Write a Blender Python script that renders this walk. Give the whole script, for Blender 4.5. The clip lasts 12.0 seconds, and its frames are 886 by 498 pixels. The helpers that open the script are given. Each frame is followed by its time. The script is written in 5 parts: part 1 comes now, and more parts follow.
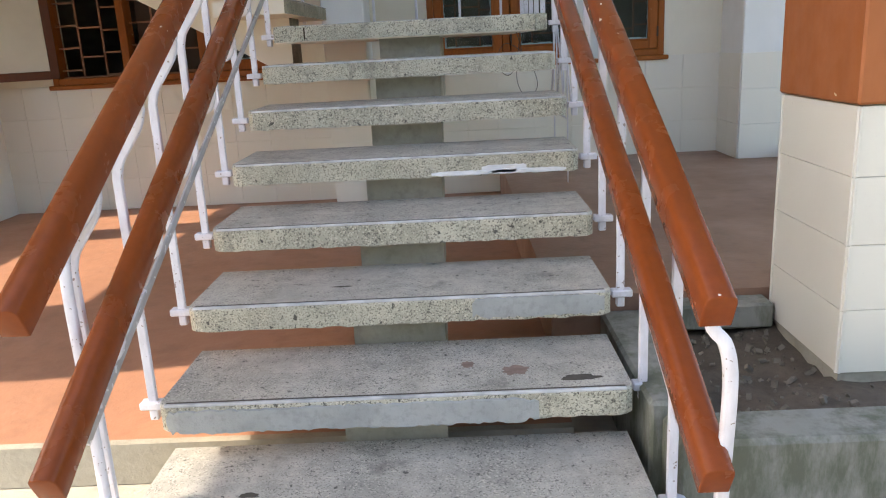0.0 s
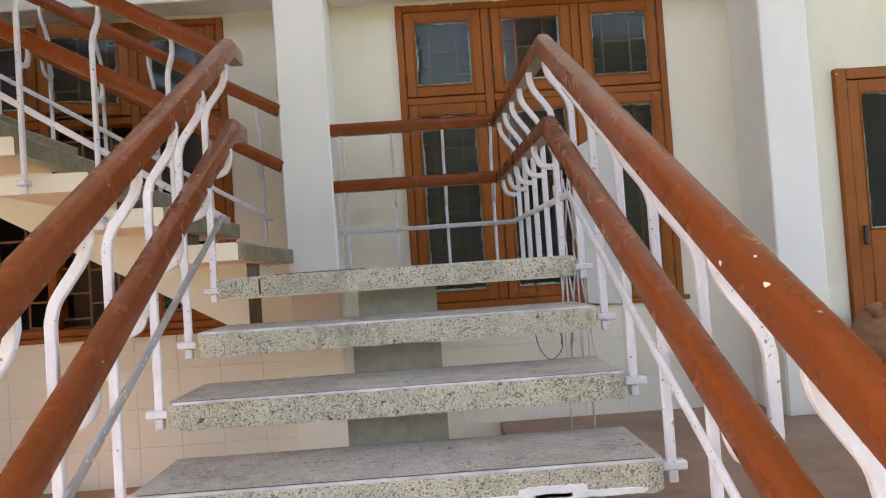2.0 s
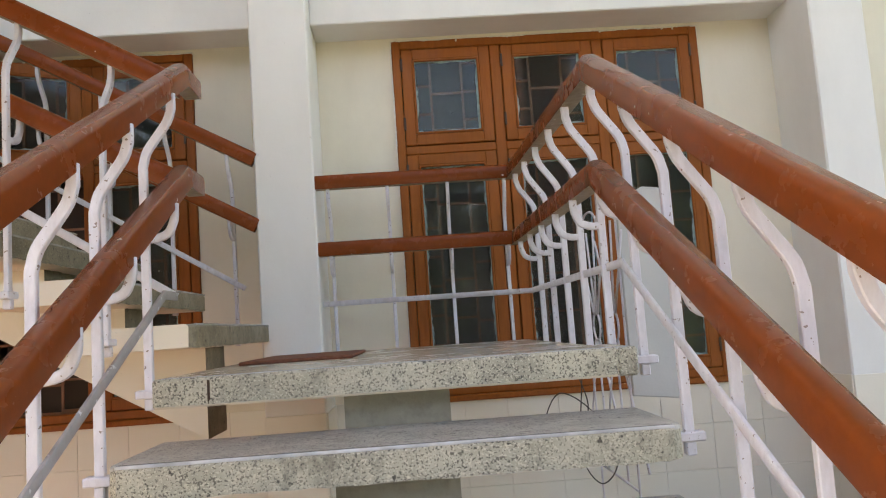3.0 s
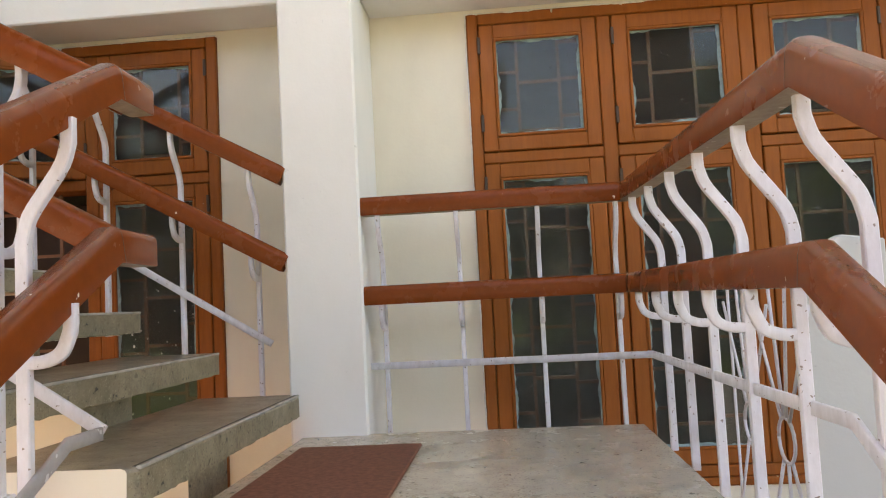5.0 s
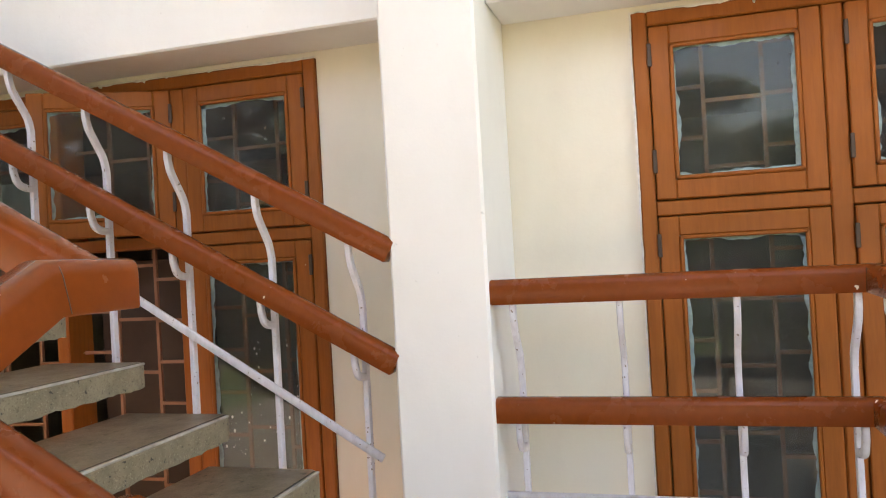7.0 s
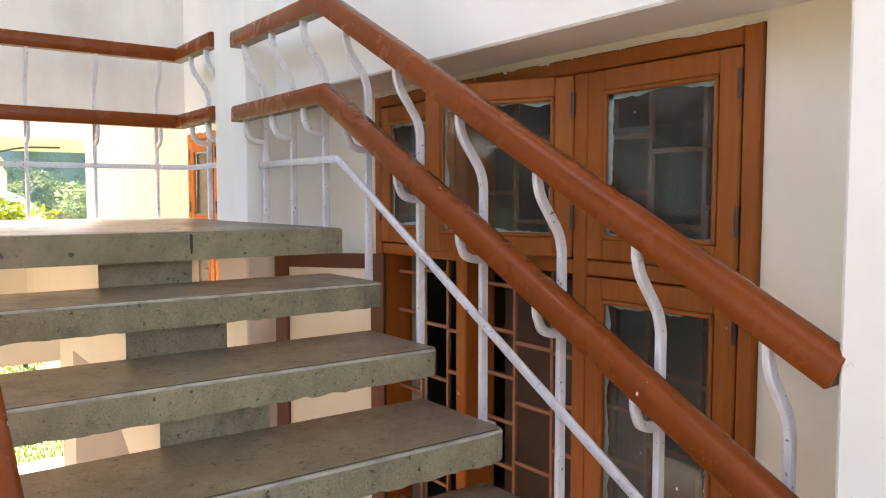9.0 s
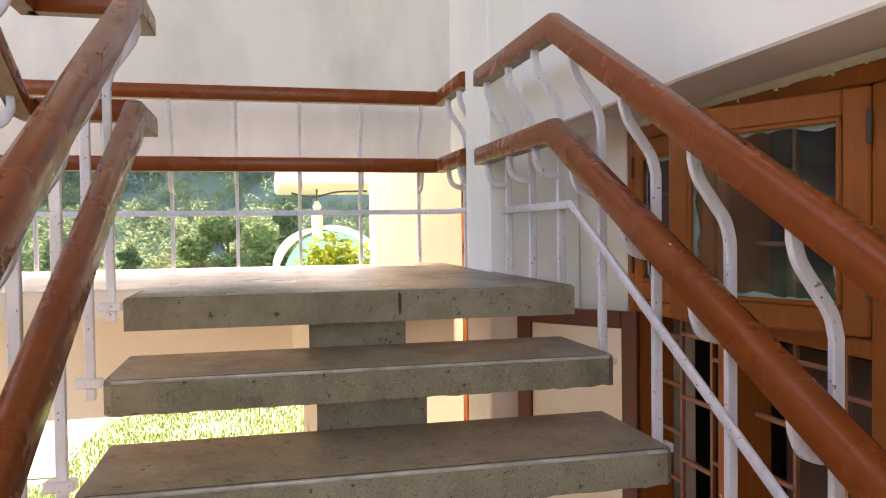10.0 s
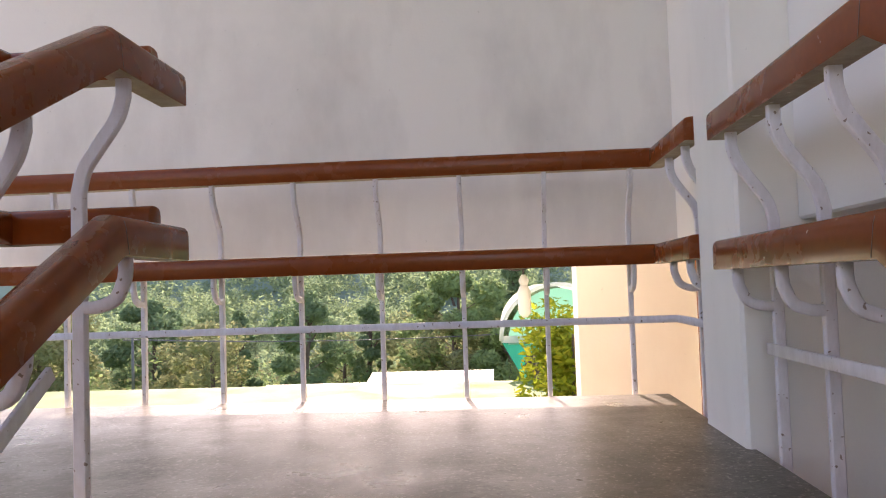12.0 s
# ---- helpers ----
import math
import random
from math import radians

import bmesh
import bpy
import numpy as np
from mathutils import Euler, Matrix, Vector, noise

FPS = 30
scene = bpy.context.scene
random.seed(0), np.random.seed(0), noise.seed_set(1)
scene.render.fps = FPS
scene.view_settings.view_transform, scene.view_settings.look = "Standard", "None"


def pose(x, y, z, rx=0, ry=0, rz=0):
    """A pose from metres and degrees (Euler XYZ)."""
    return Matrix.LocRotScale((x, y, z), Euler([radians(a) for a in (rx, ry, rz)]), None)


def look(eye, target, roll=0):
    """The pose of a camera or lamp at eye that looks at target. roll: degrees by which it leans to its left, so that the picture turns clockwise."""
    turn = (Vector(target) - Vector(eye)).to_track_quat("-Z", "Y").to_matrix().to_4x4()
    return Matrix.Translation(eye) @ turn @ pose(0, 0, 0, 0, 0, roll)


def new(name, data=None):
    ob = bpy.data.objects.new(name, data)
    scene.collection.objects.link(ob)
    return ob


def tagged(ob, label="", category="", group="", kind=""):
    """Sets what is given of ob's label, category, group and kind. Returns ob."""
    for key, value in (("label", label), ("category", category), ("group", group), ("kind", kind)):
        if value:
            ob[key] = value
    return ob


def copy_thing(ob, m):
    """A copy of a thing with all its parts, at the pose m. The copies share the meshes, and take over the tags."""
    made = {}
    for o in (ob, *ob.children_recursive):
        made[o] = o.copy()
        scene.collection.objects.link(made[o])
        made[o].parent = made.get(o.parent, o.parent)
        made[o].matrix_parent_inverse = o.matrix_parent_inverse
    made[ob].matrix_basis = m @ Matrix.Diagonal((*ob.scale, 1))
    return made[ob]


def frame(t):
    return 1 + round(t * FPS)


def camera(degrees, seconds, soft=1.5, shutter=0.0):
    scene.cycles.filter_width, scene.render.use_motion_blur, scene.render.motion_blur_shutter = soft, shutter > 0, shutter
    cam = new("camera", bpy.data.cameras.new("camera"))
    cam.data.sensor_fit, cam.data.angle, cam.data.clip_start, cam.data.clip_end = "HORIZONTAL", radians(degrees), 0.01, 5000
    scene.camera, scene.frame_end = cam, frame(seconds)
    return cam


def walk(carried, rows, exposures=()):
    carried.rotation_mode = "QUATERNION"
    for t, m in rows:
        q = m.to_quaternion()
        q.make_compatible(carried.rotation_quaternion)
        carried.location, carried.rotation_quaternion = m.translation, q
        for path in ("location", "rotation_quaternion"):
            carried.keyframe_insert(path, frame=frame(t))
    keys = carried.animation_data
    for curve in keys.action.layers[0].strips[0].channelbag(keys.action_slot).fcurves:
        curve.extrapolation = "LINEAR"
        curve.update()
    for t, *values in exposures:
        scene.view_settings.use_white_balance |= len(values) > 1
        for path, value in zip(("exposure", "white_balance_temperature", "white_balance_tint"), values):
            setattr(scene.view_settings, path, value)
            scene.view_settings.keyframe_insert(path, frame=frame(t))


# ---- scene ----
cam = camera(59.9, 12.0, soft=1.1)
PATH = [
    (0, (0.202, 0.002, 1.212), (0.149, 1.933, 0.695), -3.0),
    (0.5, (0.177, 0.145, 1.238), (0.146, 2.123, 0.946), -1.9),
    (1, (0.108, 0.39, 1.273), (0.176, 2.386, 1.159), -2.5),
    (1.5, (0.079, 0.623, 1.267), (0.182, 2.62, 1.242), -3.4),
    (2, (0.097, 0.94, 1.297), (0.149, 2.938, 1.353), -3.9),
    (2.5, (0.093, 1.279, 1.317), (0.142, 3.274, 1.441), -4.2),
    (3, (0.058, 1.636, 1.403), (0.14, 3.624, 1.605), -4.0),
    (5, (0.135, 2.547, 1.763), (-0.03, 4.535, 1.906), -2.9),
    (5.5, (0.092, 2.696, 1.892), (-0.161, 4.677, 1.989), -2.4),
    (6, (0.056, 2.874, 2.025), (-0.22, 4.852, 2.14), -3.4),
    (6.5, (0.082, 3.056, 2.076), (-0.285, 5.02, 2.166), -3.5),
    (6.7, (0.092, 3.115, 2.143), (-0.344, 5.067, 2.191), -3.5),
    (8.3, (0.063, 3.701, 2.433), (-1.203, 5.245, 2.324), 0.5),
    (8.5, (0.049, 3.768, 2.453), (-1.332, 5.21, 2.337), 0.9),
    (9, (-0.051, 3.993, 2.537), (-1.655, 5.181, 2.403), 0.0),
    (9.5, (-0.164, 4.2, 2.575), (-1.978, 5.036, 2.464), -0.5),
    (10, (-0.269, 4.394, 2.597), (-2.216, 4.849, 2.548), -0.7),
    (10.5, (-0.519, 4.5, 2.617), (-2.5, 4.772, 2.631), -1.5),
    (11, (-0.757, 4.59, 2.646), (-2.753, 4.702, 2.671), -1.3),
    (11.5, (-1.029, 4.67, 2.736), (-3.028, 4.619, 2.779), -1.2),
    (12, (-1.312, 4.69, 2.831), (-3.305, 4.553, 2.925), -1.9),
]
EXPOSURES = [(0, 2.06, 7100, 12), (0.6, 2.2, 7300, 13), (1.5, 2.33, 7650, 16), (2.5, 2.31, 7800, 16), (5.0, 2.69, 8350, 18), (6.5, 3.05, 8350, 20), (9.0, 3.0, 7750, 22), (10.0, 2.65, 7900, 27), (10.6, 2.52, 7950, 29), (11.4, 2.38, 7900, 32), (12.0, 2.08, 7500, 31)]
walk(cam, [(t, look(e, g, r)) for t, e, g, r in PATH], EXPOSURES)

# ---- light ----
SUN_EL = 34.5
TO_SUN = Vector((-1.0, -0.14, 0.69)).normalized()
world = bpy.data.worlds.new("sky")
scene.world = world
world.use_nodes = True
wn = world.node_tree
sky = wn.nodes.new("ShaderNodeTexSky")
sky.sky_type, sky.sun_disc = "NISHITA", False
sky.sun_elevation, sky.sun_rotation = radians(SUN_EL), radians(-98)
sky.air_density, sky.dust_density = 1.0, 1.5
wn.nodes["Background"].inputs["Strength"].default_value = 0.15
wn.links.new(sky.outputs["Color"], wn.nodes["Background"].inputs["Color"])
sun = new("sun", bpy.data.lights.new("sun", "SUN"))
sun.data.energy, sun.data.angle, sun.data.color = 2.8, radians(0.6), (1.0, 0.93, 0.82)
sun.matrix_world = look(TO_SUN * 50, (0, 0, 0))


# ---- materials ----
def material(name):
    m = bpy.data.materials.new(name)
    m.use_nodes = True
    return m, m.node_tree.nodes, m.node_tree.links, m.node_tree.nodes["Principled BSDF"]


def coords(n, l, scale=(1, 1, 1)):
    tc, mp = n.new("ShaderNodeTexCoord"), n.new("ShaderNodeMapping")
    mp.inputs["Scale"].default_value = scale
    l.new(tc.outputs["Object"], mp.inputs["Vector"])
    return mp.outputs["Vector"]


def noise_tex(n, l, vec, scale, detail=6, rough=0.6):
    t = n.new("ShaderNodeTexNoise")
    t.inputs["Scale"].default_value, t.inputs["Detail"].default_value = scale, detail
    t.inputs["Roughness"].default_value = rough
    l.new(vec, t.inputs["Vector"])
    return t.outputs["Fac"]


def ramp(n, l, fac, *stops):
    r = n.new("ShaderNodeValToRGB")
    e = r.color_ramp.elements
    while len(e) < len(stops):
        e.new(0.5)
    for el, (p, c) in zip(e, stops):
        el.position = p
        el.color = (*c, 1) if isinstance(c, tuple) else (c, c, c, 1)
    l.new(fac, r.inputs["Fac"])
    return r.outputs["Color"]


def mix(n, l, fac, a, b, mode="MIX"):
    x = n.new("ShaderNodeMix")
    x.data_type, x.blend_type = "RGBA", mode
    for sock, v in ((x.inputs["Factor"], fac), (x.inputs["A"], a), (x.inputs["B"], b)):
        if isinstance(v, bpy.types.NodeSocket):
            l.new(v, sock)
        elif isinstance(v, tuple):
            sock.default_value = (*v, 1)
        else:
            sock.default_value = v
    return x.outputs["Result"]


def bump(n, l, bsdf, height, strength=0.3, distance=0.01):
    b = n.new("ShaderNodeBump")
    b.inputs["Strength"].default_value, b.inputs["Distance"].default_value = strength, distance
    l.new(height, b.inputs["Height"])
    l.new(b.outputs["Normal"], bsdf.inputs["Normal"])


def object_random(n):
    return n.new("ShaderNodeObjectInfo").outputs["Random"]


def plaster(name, base, dirt, stain=0.35, rough=0.75, vary=0.0):
    m, n, l, b = material(name)
    v = coords(n, l)
    streak = noise_tex(n, l, coords(n, l, (1.6, 1.6, 0.7)), 1.6, 6)
    blot = noise_tex(n, l, v, 1.1, 6)
    fine = noise_tex(n, l, v, 14, 8)
    c = mix(n, l, ramp(n, l, streak, (0.45, 0.0), (0.8, stain)), base, dirt)
    c = mix(n, l, ramp(n, l, blot, (0.5, 0.0), (0.8, stain * 0.8)), c, dirt)
    specks = noise_tex(n, l, v, 40, 3)
    c = mix(n, l, ramp(n, l, specks, (0.72, 0.0), (0.8, 0.5)), c, tuple(0.45 * q for q in base))
    if vary:
        c = mix(n, l, vary, c, ramp(n, l, object_random(n), (0, dirt), (1, base)))
    l.new(c, b.inputs["Base Color"])
    b.inputs["Roughness"].default_value = rough
    bump(n, l, b, mix(n, l, 0.3, fine, noise_tex(n, l, v, 90, 4)), 0.25, 0.006)
    return m


def painted_wood(name, base, dark, rough=0.35, chip=(0.75, 0.66, 0.55), chips=0.735, grain=(18, 18, 2), spots=23, relief=0.16):
    m, n, l, b = material(name)
    v = coords(n, l)
    g = noise_tex(n, l, coords(n, l, grain), 3, 8, 0.65)
    c = mix(n, l, ramp(n, l, g, (0.35, 0.0), (0.75, 0.7)), base, dark)
    c = mix(n, l, ramp(n, l, noise_tex(n, l, v, 2.2, 4), (0.4, 0.0), (0.75, 0.45)), c, dark)
    spot = noise_tex(n, l, v, spots, 2, 0.4)
    c = mix(n, l, ramp(n, l, spot, (chips, 0.0), (chips + 0.012, 1.0)), c, chip)
    l.new(c, b.inputs["Base Color"])
    l.new(ramp(n, l, noise_tex(n, l, v, 9, 5), (0.3, rough * 0.75), (0.8, min(1.0, rough * 1.5))), b.inputs["Roughness"])
    bump(n, l, b, mix(n, l, 0.5, g, spot), relief, 0.004)
    return m


def terrazzo(name, base, chip_dark, chip_light, scale, amount, rough, cover):
    """Cement ground with irregular dark and pale chips, blotchy wear and pits."""
    m, n, l, b = material(name)
    v = coords(n, l)
    dark = noise_tex(n, l, v, scale, 2, 0.5)
    pale = noise_tex(n, l, coords(n, l, (1.0, 1.0, 1.3)), scale * 0.8, 2, 0.5)
    coarse = noise_tex(n, l, v, scale * 0.35, 3, 0.6)
    blot = noise_tex(n, l, v, 3.0, 8, 0.68)
    mid = noise_tex(n, l, v, 12.0, 7, 0.7)
    ground = mix(n, l, ramp(n, l, blot, (0.34, 0.0), (0.70, 1.0)), tuple(1.12 * q for q in base), tuple(0.62 * q for q in base))
    ground = mix(n, l, ramp(n, l, mid, (0.42, 0.0), (0.66, 0.6)), ground, tuple(0.55 * q for q in base))
    ground = mix(n, l, 0.18, ground, ramp(n, l, object_random(n), (0, tuple(0.6 * q for q in base)), (1, tuple(1.25 * q for q in base))))
    e = 0.66 - 0.16 * amount
    c = mix(n, l, ramp(n, l, pale, (e, 0.0), (e + 0.03, 0.85)), ground, chip_light)
    c = mix(n, l, ramp(n, l, dark, (e, 0.0), (e + 0.025, 0.9)), c, chip_dark)
    c = mix(n, l, ramp(n, l, coarse, (0.64, 0.0), (0.67, 0.8)), c, chip_dark)
    c = mix(n, l, ramp(n, l, noise_tex(n, l, v, 1.9, 8, 0.72), (0.46, 0.0), (0.62, cover)), c, ground)
    stain = noise_tex(n, l, coords(n, l, (1.0, 1.0, 0.6)), 5.5, 6, 0.75)
    c = mix(n, l, ramp(n, l, stain, (0.58, 0.0), (0.69, 0.65)), c, tuple(0.28 * q for q in base))
    pits = noise_tex(n, l, v, 48, 2)
    c = mix(n, l, ramp(n, l, pits, (0.672, 0.0), (0.70, 0.85)), c, (0.04, 0.036, 0.03))
    l.new(c, b.inputs["Base Color"])
    l.new(ramp(n, l, blot, (0.3, rough * 0.75), (0.75, min(1.0, rough * 1.5))), b.inputs["Roughness"])
    bump(n, l, b, mix(n, l, 0.5, noise_tex(n, l, v, 60, 6), mid), 0.35, 0.005)
    return m


def cement(name, base, dark, rough=0.6, scale=1.2, wear=0.8, moss=None):
    m, n, l, b = material(name)
    v = coords(n, l)
    a = noise_tex(n, l, v, scale, 8, 0.65)
    c = mix(n, l, ramp(n, l, a, (0.35, 0.0), (0.72, wear)), base, dark)
    c = mix(n, l, ramp(n, l, noise_tex(n, l, v, scale * 9, 6), (0.5, 0.0), (0.8, 0.5)), c, tuple(0.6 * q for q in dark))
    if moss:
        st = noise_tex(n, l, coords(n, l, (4, 4, 1.2)), 2.0, 7, 0.7)
        c = mix(n, l, ramp(n, l, st, (0.46, 0.0), (0.62, 0.9)), c, moss)
    l.new(c, b.inputs["Base Color"])
    l.new(ramp(n, l, a, (0.3, rough * 0.7), (0.8, min(1.0, rough * 1.25))), b.inputs["Roughness"])
    bump(n, l, b, noise_tex(n, l, v, scale * 25, 7), 0.35, 0.008)
    return m


def plain(name, base, rough=0.6, metal=0.0, vary=0.25, scale=8.0):
    m, n, l, b = material(name)
    v = coords(n, l)
    f = noise_tex(n, l, v, scale, 6)
    l.new(mix(n, l, ramp(n, l, f, (0.35, 0.0), (0.75, 1.0)), base, tuple(q * (1 - vary) for q in base)), b.inputs["Base Color"])
    b.inputs["Roughness"].default_value, b.inputs["Metallic"].default_value = rough, metal
    bump(n, l, b, f, 0.15, 0.004)
    return m


def glass(name, tint, dust, amount, rough=0.04):
    m, n, l, b = material(name)
    b.inputs["Base Color"].default_value = (*tint, 1)
    b.inputs["Transmission Weight"].default_value = 1.0
    b.inputs["Roughness"].default_value, b.inputs["IOR"].default_value = rough, 1.3
    v = coords(n, l)
    d = n.new("ShaderNodeBsdfDiffuse")
    d.inputs["Color"].default_value = (*dust, 1)
    ms = n.new("ShaderNodeMixShader")
    smear = noise_tex(n, l, coords(n, l, (6, 6, 1.5)), 1.5, 6)
    spots = noise_tex(n, l, v, 70, 2, 0.3)
    f = mix(n, l, 1.0, ramp(n, l, smear, (0.35, amount * 0.4), (0.75, amount)), ramp(n, l, spots, (0.74, 0.0), (0.77, 0.7)), "ADD")
    l.new(f, ms.inputs["Fac"])
    l.new(b.outputs["BSDF"], ms.inputs[1])
    l.new(d.outputs["BSDF"], ms.inputs[2])
    l.new(ms.outputs["Shader"], n["Material Output"].inputs["Surface"])
    return m


def leaf_material(name, a, c, d, shine=0.5):
    m, n, l, b = material(name)
    isl = n.new("ShaderNodeNewGeometry").outputs["Random Per Island"]
    col = ramp(n, l, isl, (0.0, a), (0.55, c), (1.0, d))
    col = mix(n, l, 0.35, col, ramp(n, l, object_random(n), (0, a), (1, d)))
    l.new(col, b.inputs["Base Color"])
    b.inputs["Roughness"].default_value = 0.9
    b.inputs["Specular IOR Level"].default_value = 0.1
    tr = n.new("ShaderNodeBsdfTranslucent")
    l.new(col, tr.inputs["Color"])
    ms = n.new("ShaderNodeMixShader")
    ms.inputs["Fac"].default_value = shine
    l.new(b.outputs["BSDF"], ms.inputs[1])
    l.new(tr.outputs["BSDF"], ms.inputs[2])
    l.new(ms.outputs["Shader"], n["Material Output"].inputs["Surface"])
    return m


M_WALL = plaster("cream plaster", (0.79, 0.735, 0.61), (0.52, 0.46, 0.35))
M_WHITE = plaster("white plaster", (0.80, 0.79, 0.76), (0.55, 0.53, 0.50))
M_GREYWALL = plaster("weathered white plaster", (0.74, 0.72, 0.70), (0.40, 0.38, 0.37), 0.6)
M_TILE = plaster("cream glazed tile", (0.76, 0.72, 0.63), (0.66, 0.61, 0.52), 0.25, 0.28, 0.12)
M_BROWNPAINT = painted_wood("brown wall paint", (0.40, 0.125, 0.035), (0.30, 0.085, 0.022), 0.5, (0.7, 0.62, 0.5), 0.77, (4, 4, 1))
M_RAIL = painted_wood("handrail paint", (0.225, 0.050, 0.0105), (0.165, 0.037, 0.008), 0.24, (0.8, 0.68, 0.55), 0.775, (14, 14, 14), 34, 0.05)
M_RAIL.node_tree.nodes["Principled BSDF"].inputs["Specular IOR Level"].default_value = 0.2
M_UNDER = painted_wood("bare rail underside", (0.42, 0.36, 0.25), (0.20, 0.14, 0.09), 0.7, (0.6, 0.56, 0.48), 0.70, (14, 14, 14), 30)
# Window wood darkened: the open leaf's shade is put into its colour.
M_WOODSHADE = painted_wood("shaded open leaf wood", (0.13, 0.042, 0.018), (0.075, 0.026, 0.013), 0.5, (0.5, 0.4, 0.3), 0.79, (20, 20, 2.0))
M_WOOD = painted_wood("window wood", (0.34, 0.098, 0.015), (0.20, 0.054, 0.009), 0.55, (0.55, 0.4, 0.26), 0.78, (20, 20, 2.0))
M_WOOD.node_tree.nodes["Principled BSDF"].inputs["Specular IOR Level"].default_value = 0.3
M_RAWWOOD = painted_wood("faded wood", (0.42, 0.25, 0.13), (0.25, 0.12, 0.055), 0.6, (0.6, 0.5, 0.4), 0.75, (20, 20, 1.5))
M_BAR = painted_wood("white bar paint", (0.76, 0.745, 0.80), (0.50, 0.47, 0.49), 0.42, (0.26, 0.20, 0.18), 0.70, (14, 14, 5), 95)
M_FLATGREY = painted_wood("worn grey bar", (0.40, 0.38, 0.38), (0.27, 0.24, 0.23), 0.5, (0.6, 0.58, 0.6), 0.66, (9, 9, 9), 40)
M_TREAD = terrazzo("terrazzo tread", (0.46, 0.44, 0.39), (0.10, 0.095, 0.085), (0.56, 0.53, 0.45), 190, 0.42, 0.42, 0.85)
M_TREAD.node_tree.nodes["Principled BSDF"].inputs["Specular IOR Level"].default_value = 0.6
M_FACE = terrazzo("terrazzo face", (0.50, 0.47, 0.37), (0.11, 0.10, 0.08), (0.62, 0.58, 0.46), 185, 0.55, 0.5, 0.45)
# Pale tone carries the sky caught by the worn, polished edge.
M_NOSING = plain("worn polished nosing with sky glint", (0.62, 0.63, 0.64), 0.2, 0.0, 0.5, 14)
M_RUBBLE = plain("earthy rubble", (0.17, 0.145, 0.115), 0.9, 0, 0.5, 30)
M_STAIN = plain("brown stain", (0.27, 0.19, 0.155), 0.7, 0, 0.4, 40)
# Fainter painted glint for the worn edges further up.
M_NOSING2 = plain("worn nosing with dim glint", (0.46, 0.43, 0.38), 0.25, 0.0, 0.5, 14)
M_GRIME = plain("dark grime", (0.09, 0.08, 0.065), 0.9, 0, 0.4, 30)
M_LAND = terrazzo("landing terrazzo", (0.56, 0.50, 0.41), (0.2, 0.18, 0.15), (0.56, 0.52, 0.45), 150, 0.3, 0.24, 0.5)
# Darker than M_LAND: shade on the upper landing is in this base.
M_LAND2 = terrazzo("worn landing cement darkened for shade", (0.125, 0.112, 0.09), (0.11, 0.10, 0.08), (0.27, 0.25, 0.21), 120, 0.3, 0.30, 0.6)
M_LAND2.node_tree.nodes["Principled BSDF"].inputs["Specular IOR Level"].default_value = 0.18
M_SPINE = cement("grey cement", (0.42, 0.385, 0.31), (0.26, 0.235, 0.18), 0.7, 3.0, 0.9)
M_CREAMUNDER = plaster("cream painted concrete", (0.78, 0.72, 0.60), (0.55, 0.48, 0.36), 0.3)
M_FLOOR = cement("red oxide floor", (0.42, 0.20, 0.115), (0.27, 0.13, 0.08), 0.5, 1.0)
M_FLOORR = cement("dusty red floor", (0.34, 0.19, 0.125), (0.20, 0.115, 0.08), 0.5, 1.3)
M_CONC = cement("mossy concrete", (0.29, 0.285, 0.25), (0.16, 0.16, 0.14), 0.85, 2.2, 0.8, (0.10, 0.105, 0.07))
M_YARD = cement("yard concrete", (0.44, 0.395, 0.315), (0.30, 0.275, 0.22), 0.85, 1.6)
M_PATH = cement("grey path", (0.30, 0.275, 0.225), (0.20, 0.185, 0.15), 0.85, 1.6)
M_DIRT = cement("damp soil", (0.12, 0.09, 0.065), (0.05, 0.042, 0.032), 0.9, 5.0)
M_MAT = plain("red doormat", (0.21, 0.075, 0.042), 0.9, 0, 0.5, 60)
M_GLASS = glass("dusty window glass", (0.80, 0.88, 0.86), (0.22, 0.21, 0.18), 0.12)
M_FROST = plain("frosted pale pane", (0.74, 0.74, 0.64), 0.35, 0, 0.12, 3)
M_GRILL = plain("brown grill paint", (0.30, 0.14, 0.08), 0.6)
M_PUTTY = plain("pale teal putty smear", (0.34, 0.46, 0.46), 0.8, 0, 0.5, 40)
M_FLAKE = plain("crumbling white plaster", (0.78, 0.75, 0.68), 0.9, 0, 0.3, 50)
# Dark base stands for the missing light inside the room.
M_DARK = plain("plaster darkened as an unlit room", (0.16, 0.14, 0.11), 0.9)
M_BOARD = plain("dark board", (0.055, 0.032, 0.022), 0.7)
M_HINGE = plain("dark hinge", (0.08, 0.05, 0.035), 0.5, 0.3)
M_GRASS = cement("grass ground", (0.10, 0.17, 0.025), (0.07, 0.125, 0.018), 0.9, 0.6)


# ---- building helpers ----
def part(name, bm, mat, parent=None, label=""):
    me = bpy.data.meshes.new(name)
    bm.normal_update()
    bm.to_mesh(me)
    bm.free()
    me.materials.append(mat)
    ob = new(name, me)
    if parent is not None:
        ob.parent = parent
    if label:
        ob["label"] = label
    return ob


def thing(name, label, category, kind="", group=""):
    return tagged(new(name), label, category, group, kind)


